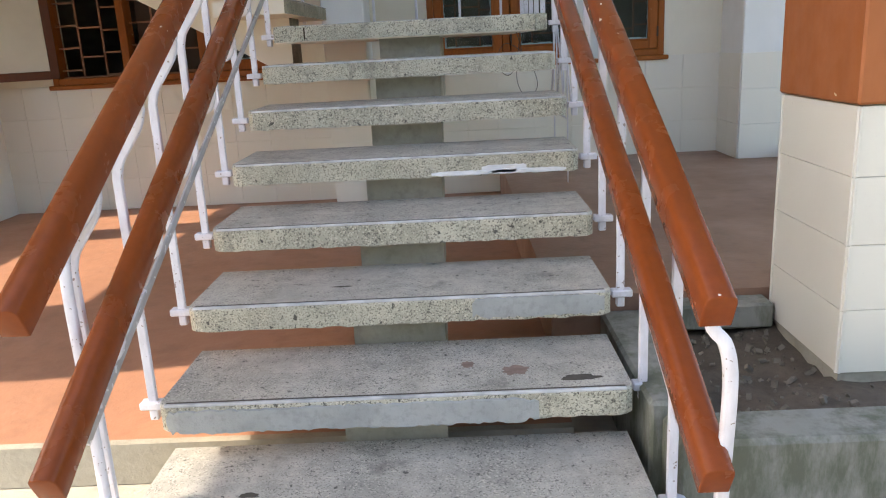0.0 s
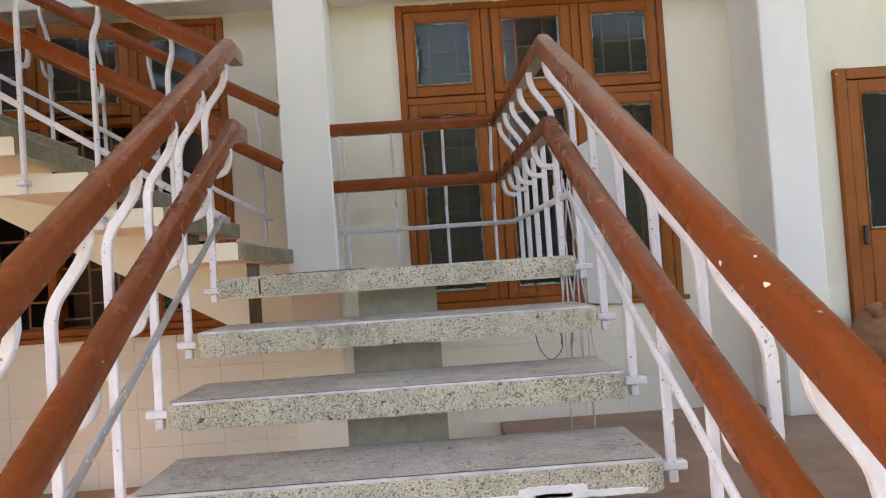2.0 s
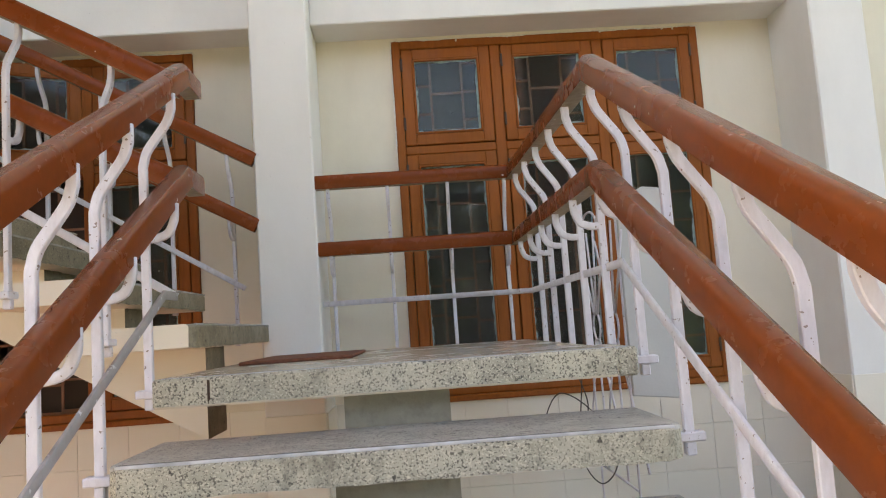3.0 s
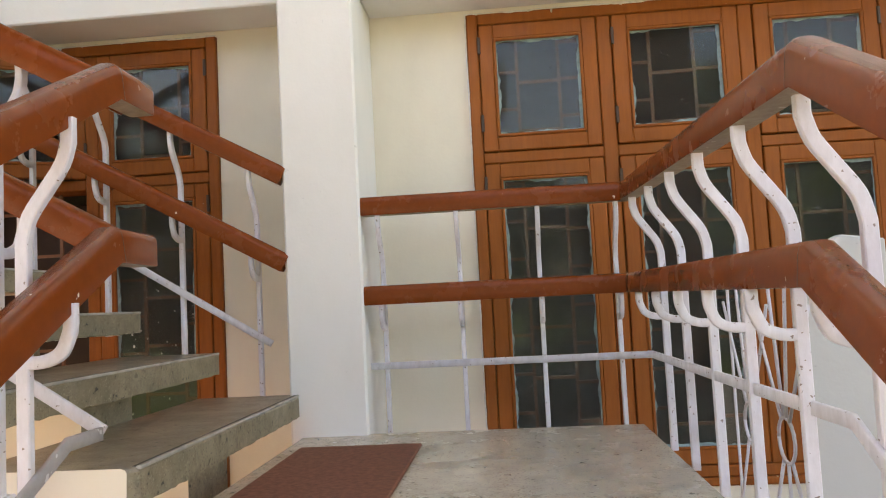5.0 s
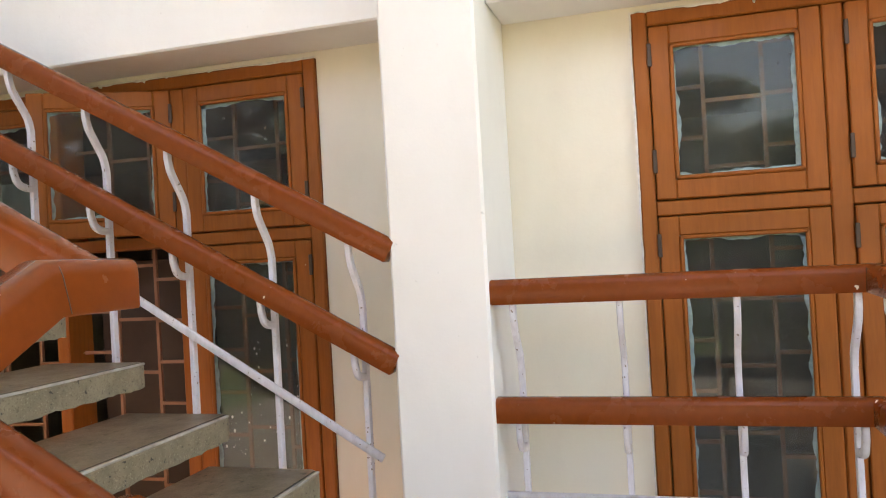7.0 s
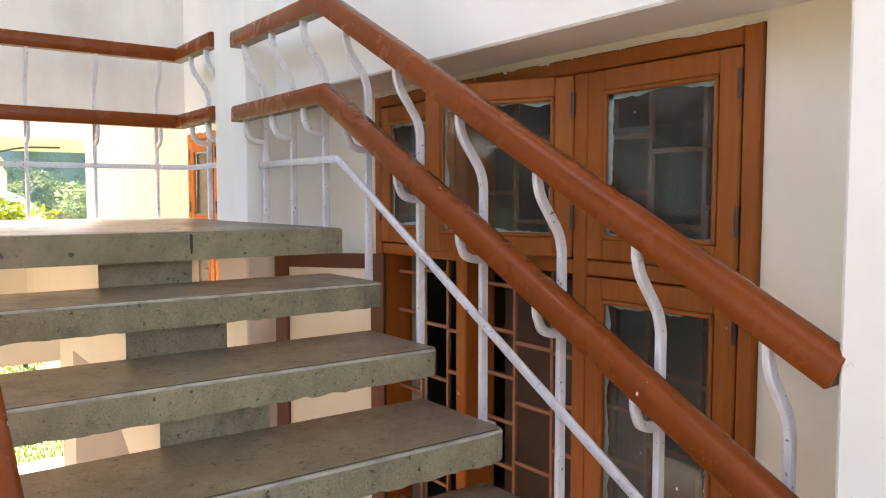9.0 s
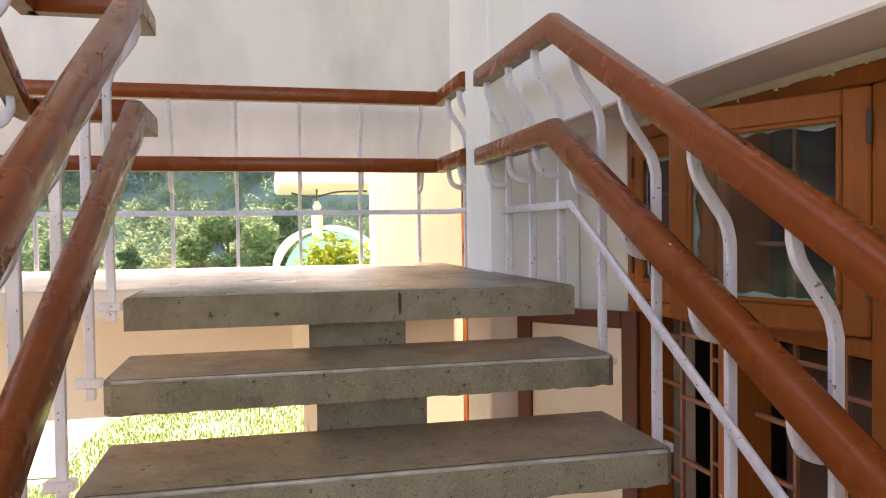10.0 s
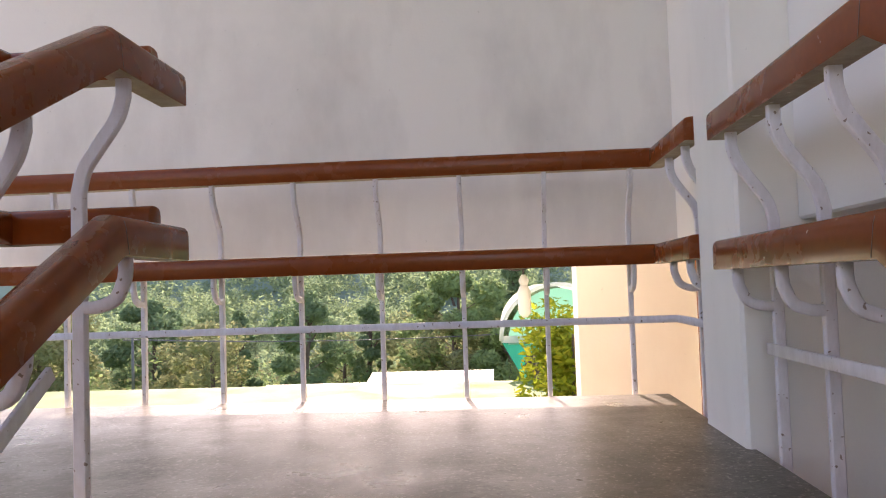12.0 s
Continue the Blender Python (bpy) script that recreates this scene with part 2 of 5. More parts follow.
def box(bm, x0, x1, y0, y1, z0, z1, bevel=0.0, segments=1, m=None):
    r = bmesh.ops.create_cube(bm, size=1)["verts"]
    for v in r:
        v.co = Vector(((x0 + x1) / 2 + v.co.x * (x1 - x0), (y0 + y1) / 2 + v.co.y * (y1 - y0), (z0 + z1) / 2 + v.co.z * (z1 - z0)))
    faces = set(f for v in r for f in v.link_faces)
    if bevel:
        out = bmesh.ops.bevel(bm, geom=[e for e in set(e for v in r for e in v.link_edges)], offset=bevel, segments=segments, affect="EDGES", profile=0.6)
        faces = set(out["faces"]) | faces
    if m is not None:
        vs = set(v for f in faces if f.is_valid for v in f.verts)
        bmesh.ops.transform(bm, matrix=m, verts=list(vs))
    return bm


def boxbm(*a, **k):
    return box(bmesh.new(), *a, **k)


def sweep(bm, path, profile, up=Vector((0, 0, 1)), smooth=True):
    """A closed profile of (side, up) pairs carried along a polyline, mitred at its corners."""
    pts = [Vector(p) for p in path]
    dirs = [(b - a).normalized() for a, b in zip(pts, pts[1:])]
    rings = []
    for i, p in enumerate(pts):
        d = dirs[min(i, len(dirs) - 1)]
        m = d if i in (0, len(pts) - 1) else (dirs[i - 1] + dirs[i]).normalized()
        side = d.cross(up).normalized()
        top = side.cross(d).normalized()
        ring = []
        for u, v in profile:
            o = side * u + top * v
            ring.append(bm.verts.new(p + o - d * (o.dot(m) / d.dot(m))))
        rings.append(ring)
    k = len(profile)
    for a, b in zip(rings, rings[1:]):
        for j in range(k):
            f = bm.faces.new((a[j], a[(j + 1) % k], b[(j + 1) % k], b[j]))
            f.smooth = smooth
    bm.faces.new(rings[0][::-1])
    bm.faces.new(rings[-1])
    bmesh.ops.recalc_face_normals(bm, faces=bm.faces)
    return bm


def curve_through(pts, steps=5):
    """Catmull-Rom points through pts."""
    p = [Vector(q) for q in pts]
    p = [2 * p[0] - p[1]] + p + [2 * p[-1] - p[-2]]
    out = []
    for i in range(1, len(p) - 2):
        for s in range(steps):
            t = s / steps
            out.append(0.5 * (2 * p[i] + (p[i + 1] - p[i - 1]) * t + (2 * p[i - 1] - 5 * p[i] + 4 * p[i + 1] - p[i + 2]) * t * t + (3 * p[i] - p[i - 1] - 3 * p[i + 1] + p[i + 2]) * t ** 3))
    return out + [p[-2]]


# ---- levels and plan ----
RISE1, GO1, Y1 = 0.165, 0.300, 1.229      # flight one: nosing k at y = Y1 + k * GO1
L1 = 8 * RISE1                            # half landing
RISE2, GO2, X2 = 0.161, 0.288, -0.334     # flight two: nosing k at x = X2 - k * GO2
L2 = 2.434                                # upper landing
B2 = L2 - 7 * RISE2                       # flight two: tread k at z = B2 + k * RISE2
TL, TR = -0.620, 0.626                    # ends of the treads of flight one
N2, F2 = 4.045, 5.262                      # ends of the treads of flight two
WALL_Y = 5.625
SOFFIT = 2.934
BEAM_Z = 2.955
THICK = 0.075
FLOOR_L, FLOOR_R = 0.13, 0.358
DADO = 1.052

# ---- setting: ground, floors, walls ----
def slab(name, label, cat, mat, *a, bevel=0.0, kind="structure"):
    return tagged(part(name, boxbm(*a, bevel=bevel), mat), label, cat, "", kind)


def ground_height(x, y):
    d = max(0.0, math.hypot(min(x + 24, 0), max(0, abs(y - 5) - 60)))
    return -0.20 * d if d < 70 else -14.0


def build_ground():
    bm = bmesh.new()
    xs = [-3000, -800, -300, -200, -150, -120, -94, -80, -65, -52, -42, -34, -28, -24, -18, -12, -7, -4, 0, 4, 8, 40, 300, 3000]
    ys = [-3000, -600, -200, -120, -80, -55, -30, -12, 0, 6, 12, 25, 45, 65, 90, 130, 220, 600, 3000]
    grid = [[bm.verts.new((x, y, ground_height(x, y) - 0.012)) for y in ys] for x in xs]
    for i in range(len(xs) - 1):
        for j in range(len(ys) - 1):
            bm.faces.new((grid[i][j], grid[i + 1][j], grid[i + 1][j + 1], grid[i][j + 1]))
    return tagged(part("ground", bm, M_GRASS), "green grassy ground sloping away from the building", "ground", "", "structure")


build_ground()
slab("yard", "sunlit pale concrete yard in front of the stairs", "yard", M_YARD, -6.5, 9, -8, WALL_Y + 0.1, -0.2, 0.0)
slab("floor_1", "red oxide cement porch floor", "floor", M_FLOOR, -4.2, 0.495, 2.03, WALL_Y, 0.003, FLOOR_L)
slab("kerb", "grey cement edge of the porch floor", "kerb", M_SPINE, -4.2, 0.495, 2.0, 2.03, 0.003, FLOOR_L + 0.002)
slab("floor_2", "raised dusty red porch floor", "floor", M_FLOORR, 0.495, 7.0, 2.5, WALL_Y, 0.003, FLOOR_R)
def facade():
    """The wall behind the stairs, with its two tall windows, a door and a further window as real openings."""
    x0, x1, y0, y1, top = -6.2, 7.0, WALL_Y, WALL_Y + 0.24, 6.4
    holes = [(-4.95, -3.55, DADO, SOFFIT), (-2.69, -1.03, DADO, SOFFIT), (0.018, 1.675, DADO, SOFFIT), (2.70, 3.54, FLOOR_R, 2.375)]
    bm = bmesh.new()
    x = x0
    for a, b, zb, zt in holes:
        box(bm, x, a, y0, y1, 0, top)
        if zb > 0.4:
            box(bm, a, b, y0, y1, 0, zb)
        box(bm, a, b, y0, y1, zt, top)
        x = b
    box(bm, x, x1, y0, y1, 0, top)
    return tagged(part("wall_north", bm, M_WALL), "cream plastered facade wall with tall brown windows", "wall", "", "structure")


facade()


# Made-up room; its darkened walls and floor keep the panes dim.
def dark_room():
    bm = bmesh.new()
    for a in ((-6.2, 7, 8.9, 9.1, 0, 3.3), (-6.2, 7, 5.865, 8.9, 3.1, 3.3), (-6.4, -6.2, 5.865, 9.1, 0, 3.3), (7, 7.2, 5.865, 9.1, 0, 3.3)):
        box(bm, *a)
    tagged(part("wall_inner", bm, M_DARK), "plain room walls behind the windows, coloured dark as if unlit", "wall", "", "structure")
    slab("floor_inner", "plain room floor inside, coloured dark as if unlit", "floor", M_DARK, -6.2, 7, 5.865, 8.9, 0.0, FLOOR_L)


dark_room()

PILLARS = [(-3.467, -3.127, 5.246, 0.0), (-0.658, -0.379, 5.235, 0.0), (2.075, 2.35, 5.20, FLOOR_R - 0.02)]
for i, (a, b, yf, zb) in enumerate(PILLARS):
    slab("pillar_%d" % (i + 1), "off-white plastered square pillar against the facade", "pillar", M_WHITE, a, b, yf, WALL_Y, zb, 6.4, bevel=0.008)
BEAM_Y = 5.385
for i, (a, b) in enumerate(((-4.31, -3.467), (-3.127, -0.658), (-0.379, 2.075), (2.35, 7.0))):
    z = BEAM_Z if i < 3 else 3.6
    slab("beam_%d" % (i + 1), "white plastered beam over the tall windows", "beam", M_WHITE, a, b, BEAM_Y, WALL_Y, z, 6.4, bevel=0.006)
# Carried on out of view to y 0.2 to shade the stair foot.
slab("wall_west", "weathered white upper wall above the open side of the landing", "wall", M_GREYWALL, -4.55, -4.31, 0.2, WALL_Y, 2.965, 6.4)
# Unseen slab; its front edge at y 1.9 sets how much sky enters.
slab("ceiling", "unseen plain white ceiling slab added high over the stairs for shade", "ceiling", M_WHITE, -4.55, 7.0, 1.9, WALL_Y, 6.4, 6.6)
slab("wall_jamb", "cream plastered return wall beside the opening", "wall", M_WALL, -5.25, -5.03, 5.07, WALL_Y, 0.0, 6.4)
# Unseen south end pushed out to y 2.15 to widen its shadow.
slab("landing_beam", "cream painted beam under the upper landing", "beam", M_CREAMUNDER, -4.0, -3.80, 2.15, 5.27, 1.81, L2 - 0.088)
# Unseen low wall, added to cut the sun reaching the porch floor.
slab("parapet", "unseen low cream wall added under the landing against the sun", "wall", M_CREAMUNDER, -4.2, -4.02, 2.3, 5.25, 0.0, 1.25)
# Added out of view: these two stop a stray sun patch on the floor.
slab("landing_pier", "unseen cream plastered corner pier added to block the sun", "pier", M_CREAMUNDER, -4.2, -4.01, 2.16, 2.298, 0.003, L2 - 0.088)
slab("landing_pier_wall", "unseen cream plastered wall added under the landing corner to block the sun", "wall", M_CREAMUNDER, -4.2, -4.02, 2.3, 3.0, 1.252, L2 - 0.088)
slab("landing_post", "cream plastered post under the upper landing", "post", M_CREAMUNDER, -3.16, -2.93, 4.53, 4.80, FLOOR_L, L2 - THICK)


# ---- wainscot of cream tiles ----
def tile_course(parent, axis, fixed, a, b, z0, z1, cols, rows, out, depth=0.008):
    """Tiles on a vertical face; axis 'x' runs along x at y = fixed, axis 'y' along y at x = fixed; out is the sign of the normal."""
    w, h = (b - a) / cols, (z1 - z0) / rows
    g = 0.0008
    bm = bmesh.new()
    if axis == "x":
        box(bm, -w / 2 + g, w / 2 - g, -depth / 2, depth / 2, -h / 2 + g, h / 2 - g, bevel=0.0012)
    else:
        box(bm, -depth / 2, depth / 2, -w / 2 + g, w / 2 - g, -h / 2 + g, h / 2 - g, bevel=0.0012)
    me = bpy.data.meshes.new("tile")
    bm.normal_update()
    bm.to_mesh(me)
    bm.free()
    me.materials.append(M_TILE)
    for i in range(cols):
        for j in range(rows):
            ob = new("tile", me)
            u, z = a + (i + 0.5) * w, z0 + (j + 0.5) * h
            off = fixed + out * depth / 2
            ob.location = (u, off, z) if axis == "x" else (off, u, z)
            ob.parent = parent


def wainscot(name, runs, label):
    top = thing(name, label, "tiles", "structure")
    for r in runs:
        tile_course(top, *r)
    return top


P2, P3 = PILLARS[1], PILLARS[2]
wainscot("wainscot_left", [("x", WALL_Y, -4.2, P2[0], FLOOR_L, DADO - 0.002, 14, 4, -1), ("x", WALL_Y, P2[1], 0.495, FLOOR_L, DADO - 0.002, 4, 4, -1),
         ("x", P2[2], P2[0], P2[1], FLOOR_L, DADO - 0.002, 1, 4, -1), ("y", P2[1], P2[2], WALL_Y, FLOOR_L, DADO - 0.002, 2, 4, 1)],
         "cream glazed wall tiles above the red floor")
wainscot("wainscot_right", [("x", WALL_Y, 0.495, P3[0], FLOOR_R, DADO - 0.002, 6, 3, -1), ("x", WALL_Y, P3[1], 2.695, FLOOR_R, DADO - 0.002, 2, 3, -1),
         ("x", WALL_Y, 3.545, 5.0, FLOOR_R, DADO - 0.002, 6, 3, -1),
         ("x", P3[2], P3[0], P3[1], FLOOR_R, DADO - 0.002, 1, 3, -1), ("y", P3[0], P3[2], WALL_Y, FLOOR_R, DADO - 0.002, 2, 3, -1), ("y", P3[1], P3[2], WALL_Y, FLOOR_R, DADO - 0.002, 2, 3, 1)],
         "cream glazed wall tiles above the raised floor")


# ---- brown column by the steps ----
def brown_column():
    col = thing("column", "square porch column, brown painted above cream tiles", "column", "structure")
    part("upper_shaft", boxbm(1.212, 1.70, 1.98, 2.47, 1.008, 6.4, bevel=0.006), M_BROWNPAINT, col)
    part("core", boxbm(1.23, 1.685, 2.0, 2.455, 0.0, 1.008), M_SPINE, col)
    for ax, f, a, b, o in (("y", 1.23, 1.985, 2.47, -1), ("x", 2.0, 1.216, 1.70, -1), ("x", 2.455, 1.216, 1.70, 1), ("y", 1.685, 1.985, 2.47, 1)):
        tile_course(col, ax, f, a, b, 0.27, 1.004, 1 if ax == "y" else 2, 4, o)


brown_column()

# ---- raised bed beside the stair ----
slab("kerb_right", "mossy concrete kerb beside the stair", "kerb", M_CONC, 0.69, 7.0, 1.64, 1.80, 0.0, 0.272, bevel=0.012)
slab("plinth", "grey concrete side wall of the raised bed", "wall", M_CONC, 0.66, 0.80, 1.80, 2.5, 0.0, 0.30, bevel=0.01)
slab("floor_edge", "rough concrete edge of the raised floor", "kerb", M_CONC, 0.80, 1.212, 2.40, 2.5, 0.25, 0.336, bevel=0.008)


def soil_bed():
    bm = bmesh.new()
    nx, ny = 60, 14
    x0, x1, y0, y1 = 0.78, 7.0, 1.78, 2.5
    g = []
    for i in range(nx + 1):
        row = []
        for j in range(ny + 1):
            x, y = x0 + (x1 - x0) * (i / nx) ** 1.7, y0 + (y1 - y0) * j / ny
            z = 0.235 + 0.03 * noise.noise(Vector((x * 5, y * 5, 0))) + 0.02 * noise.noise(Vector((x * 17, y * 17, 3)))
            row.append(bm.verts.new((x, y, z)))
        g.append(row)
    for i in range(nx):
        for j in range(ny):
            bm.faces.new((g[i][j], g[i + 1][j], g[i + 1][j + 1], g[i][j + 1])).smooth = True
    tagged(part("soil", bm, M_DIRT), "damp dark soil and debris beside the stair", "soil", "", "stuff")
    rnd = random.Random(4)
    bm = bmesh.new()
    for _ in range(300):
        x, y = 0.82 + rnd.random() * 0.9, 1.83 + rnd.random() * 0.6
        if 1.2 < x < 1.71 and y > 1.96:
            continue
        s = 0.003 + 0.010 * rnd.random() ** 3
        m = pose(x, y, 0.245 + 0.03 * noise.noise(Vector((x * 5, y * 5, 0))), rnd.random() * 360, rnd.random() * 360, 0)
        box(bm, -s, s, -s * 0.7, s * 0.7, -s * 0.5, s * 0.5, m=m)
    tagged(part("debris", bm, M_RUBBLE), "scattered grey stone chips on the soil", "rubble", "", "stuff")


soil_bed()


# ---- stairs ----
def tread(parent, along, a, b, nose, depth, z, mat_top=M_TREAD, mat_face=M_FACE, rnd=random.Random(7)):
    """One slab. along 'y': the stair climbs +y, ends at x = a, b. along '-x' / '+x': it climbs in x, ends at y = a, b."""
    def place(u, v, w):
        return {"y": Vector((u, nose + v, w)), "-x": Vector((nose - v, u, w)), "+x": Vector((nose + v, u, w))}[along]
    bm = bmesh.new()
    n = 64
    c = 0.022
    rows = []
    prof = [(0.0, z - THICK), (0.0, z - 0.010), (0.004, z - 0.003), (0.012, z), (depth - 0.006, z), (depth, z - 0.006), (depth, z - THICK)]
    for i in range(n + 1):
        u = a + (b - a) * i / n
        inset = c if i in (0, n) else (0.004 if i in (1, n - 1) else 0.0)
        ring = []
        for q, (v, w) in enumerate(prof):
            jig = 0.0014 * noise.noise(Vector((u * 21 + z * 7, w * 40, v * 9 + nose))) + 0.0012 * noise.noise(Vector((u * 70 + z * 7, w * 40, nose)))
            front = inset if v < 0.02 else 0.0
            ring.append(bm.verts.new(place(u, v + front + (jig if q < 3 else 0), w + (jig * 2.6 if q == 0 else (jig * 0.5 if q == 1 else 0)))))
        rows.append(ring)
    k = len(prof)
    for r0, r1 in zip(rows, rows[1:]):
        for j in range(k):
            bm.faces.new((r0[j], r0[(j + 1) % k], r1[(j + 1) % k], r1[j]))
    bm.faces.new(rows[0])
    bm.faces.new(rows[-1][::-1])
    bmesh.ops.recalc_face_normals(bm, faces=bm.faces)
    ob = part("tread", bm, mat_top, parent)
    ob.data.materials.append(mat_face)
    ob.data.materials.append(M_CREAMUNDER)
    climb = {"y": Vector((0, -1, 0)), "-x": Vector((1, 0, 0)), "+x": Vector((-1, 0, 0))}[along]
    for f in ob.data.polygons:
        if f.normal.z < -0.7:
            f.material_index = 2
        elif f.normal.dot(climb) > 0.7:
            f.material_index = 1
        elif abs(f.normal.z) < 0.3 and along != "y":
            f.material_index = 2
    strip = bmesh.new()
    box(strip, a + 0.018, b - 0.018, 0.0005, 0.012, z - 0.006, z + 0.002, bevel=0.003, segments=2)
    for v in strip.verts:
        v.co = place(v.co.x, v.co.y, v.co.z)
    bmesh.ops.recalc_face_normals(strip, faces=strip.faces)
    part("nosing_strip", strip, M_NOSING if along == "y" else M_NOSING2, ob, "worn pale strip along the nosing, sky glint painted in")
    line = bmesh.new()
    box(line, a + 0.02, b - 0.02, 0.013, 0.020, z - 0.004, z + 0.0012)
    for v in line.verts:
        v.co = place(v.co.x, v.co.y, v.co.z)
    bmesh.ops.recalc_face_normals(line, faces=line.faces)
    part("grime_line", line, M_GRIME, ob, "dark grime behind the nosing")
    return ob


def spine(parent, along, a, b, noses, zs, tail, mat=M_SPINE):
    """The sawtooth beam under the treads, between a and b across the stair."""
    pts = []
    sgn = {"y": 1, "-x": -1, "+x": 1}[along]
    z_prev = zs[0] - (zs[1] - zs[0])
    for i, (nz, z) in enumerate(zip(noses, zs)):
        s = nz + sgn * 0.10
        pts += [(s, z_prev - THICK if i else max(0.0, z_prev)), (s, z - THICK)]
        z_prev = z
    pts.append((tail, zs[-1] - THICK))
    slope = (zs[-1] - zs[0]) / (noses[-1] - noses[0])
    drop = 0.34
    low_end = (tail, zs[-1] - THICK - drop)
    bend = noses[-1] + sgn * 0.10
    pts += [low_end, (bend, zs[-1] - THICK - drop)]
    z0 = zs[-1] - THICK - drop + slope * (noses[0] + sgn * 0.10 - bend)
    if z0 < 0:
        pts += [(bend - (zs[-1] - THICK - drop) / slope, 0.0)]
    else:
        pts += [(noses[0] + sgn * 0.10, z0)]
    bm = bmesh.new()
    loops = []
    pts = [(s, z + (0.004 if z > 0.02 else 0)) for s, z in pts]
    for w in (a, b):
        loops.append([bm.verts.new((w, s, z) if along == "y" else (s, w, z)) for s, z in pts])
    n = len(pts)
    for i in range(n):
        bm.faces.new((loops[0][i], loops[0][(i + 1) % n], loops[1][(i + 1) % n], loops[1][i]))
    bm.faces.new(loops[0])
    bm.faces.new(loops[1][::-1])
    bm.normal_update()
    bmesh.ops.triangulate(bm, faces=[f for f in bm.faces if len(f.verts) > 4])
    bmesh.ops.recalc_face_normals(bm, faces=bm.faces)
    ob = part("spine_beam", bm, mat, parent)
    ob.data.materials.append(M_CREAMUNDER)
    d = {"y": Vector((0, -1, 0)), "-x": Vector((1, 0, 0)), "+x": Vector((-1, 0, 0))}[along]
    for f in ob.data.polygons:
        if f.normal.dot(d) < 0.9 and along != "y":
            f.material_index = 1
        elif f.normal.z < -0.5:
            f.material_index = 1
    return ob


def landing_slab(name, label, x0, x1, y0, y1, z, face_dir, mat=M_LAND, face=M_FACE):
    top = thing(name, label, "landing", "structure")
    ob = part("slab", boxbm(x0, x1, y0, y1, z - THICK, z, bevel=0.006), mat, top)
    ob.data.materials.append(face)
    ob.data.materials.append(M_CREAMUNDER)
    for f in ob.data.polygons:
        if f.normal.z < -0.7:
            f.material_index = 2
        elif f.normal.dot(face_dir) > 0.7:
            f.material_index = 1
    return top


flight1 = thing("stair_flight_lower", "terrazzo open-riser stair flight on a central concrete beam", "stairs", "structure")
for k in range(1, 8):
    tread(flight1, "y", TL, TR, Y1 + k * GO1, 0.385, k * RISE1)
spine(flight1, "y", -0.148, 0.135, [Y1 + k * GO1 for k in range(1, 9)], [k * RISE1 for k in range(1, 9)], 5.0)
land1 = landing_slab("landing_lower", "grey terrazzo half landing with speckled front edge", TL, 0.575, Y1 + 8 * GO1, 5.27, L1, Vector((0, -1, 0)))
front1 = boxbm(0.575, TR, Y1 + 8 * GO1, Y1 + 8 * GO1 + 0.30, L1 - THICK, L1, bevel=0.006)
part("front_corner", front1, M_FACE, land1)
part("nosing_strip", boxbm(TL + 0.02, TR - 0.02, Y1 + 8 * GO1 + 0.014, Y1 + 8 * GO1 + 0.026, L1 - 0.004, L1 + 0.0015), M_NOSING, land1)

flight2 = thing("stair_flight_upper", "worn grey terrazzo open-riser stair flight with cream sides", "stairs", "structure")
M_TREAD2 = terrazzo("worn terrazzo tread", (0.255, 0.212, 0.15), (0.11, 0.09, 0.065), (0.31, 0.26, 0.19), 200, 0.25, 0.34, 0.85)
M_FACE2 = terrazzo("weathered stone edge", (0.275, 0.228, 0.15), (0.13, 0.105, 0.07), (0.34, 0.29, 0.20), 200, 0.2, 0.6, 0.8)
for k in range(1, 7):
    tread(flight2, "-x", N2, F2, X2 - k * GO2, 0.385, B2 + k * RISE2, M_TREAD2, M_FACE2)
X7 = X2 - 7 * GO2
spine(flight2, "-x", 4.515, 4.79, [X2 - k * GO2 for k in range(1, 7)] + [X7], [B2 + k * RISE2 for k in range(1, 8)], -3.8, M_FACE2)
land2 = thing("landing_upper", "smooth worn grey landing, shade put into its colour, with reflections of daylight", "landing", "structure")


def upper_slab():
    """The landing's slab: set back along the well between the flights."""
    # South edge, out of view, set at y 2.15 for the shade it casts.
    outline = [(-4.02, 2.15), (-2.68, 2.15), (-2.68, N2), (X7, N2), (X7, 5.27), (-4.02, 5.27)]
    bm = bmesh.new()
    top, low = [[bm.verts.new((x, y, z)) for x, y in outline] for z in (L2, L2 - THICK - 0.01)]
    bm.faces.new(top)
    bm.faces.new(low[::-1])
    for q in range(6):
        bm.faces.new((top[q], low[q], low[(q + 1) % 6], top[(q + 1) % 6]))
    bmesh.ops.recalc_face_normals(bm, faces=bm.faces)
    bmesh.ops.bevel(bm, geom=[e for e in bm.edges if all(v.co.z > L2 - 0.001 for v in e.verts)], offset=0.005, segments=2, affect="EDGES")
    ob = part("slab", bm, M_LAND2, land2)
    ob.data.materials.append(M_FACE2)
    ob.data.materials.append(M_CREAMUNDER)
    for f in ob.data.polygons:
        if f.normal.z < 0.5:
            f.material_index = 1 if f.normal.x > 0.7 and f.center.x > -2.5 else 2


upper_slab()
part("nosing_strip", boxbm(X7 - 0.026, X7 - 0.014, N2 + 0.02, F2 - 0.02, L2 - 0.004, L2 + 0.0015), M_NOSING2, land2)

flight3 = thing("stair_flight_top", "terrazzo open-riser stair flight climbing back above", "stairs", "structure")
for k in range(1, 7):
    tread(flight3, "+x", 2.48, 3.66, -2.66 + k * GO2, 0.385, L2 + k * RISE2, M_TREAD2, M_FACE2)
spine(flight3, "+x", 2.93, 3.21, [-2.66 + k * GO2 for k in range(1, 8)], [L2 + k * RISE2 for k in range(1, 8)], 0.2, M_FACE2)


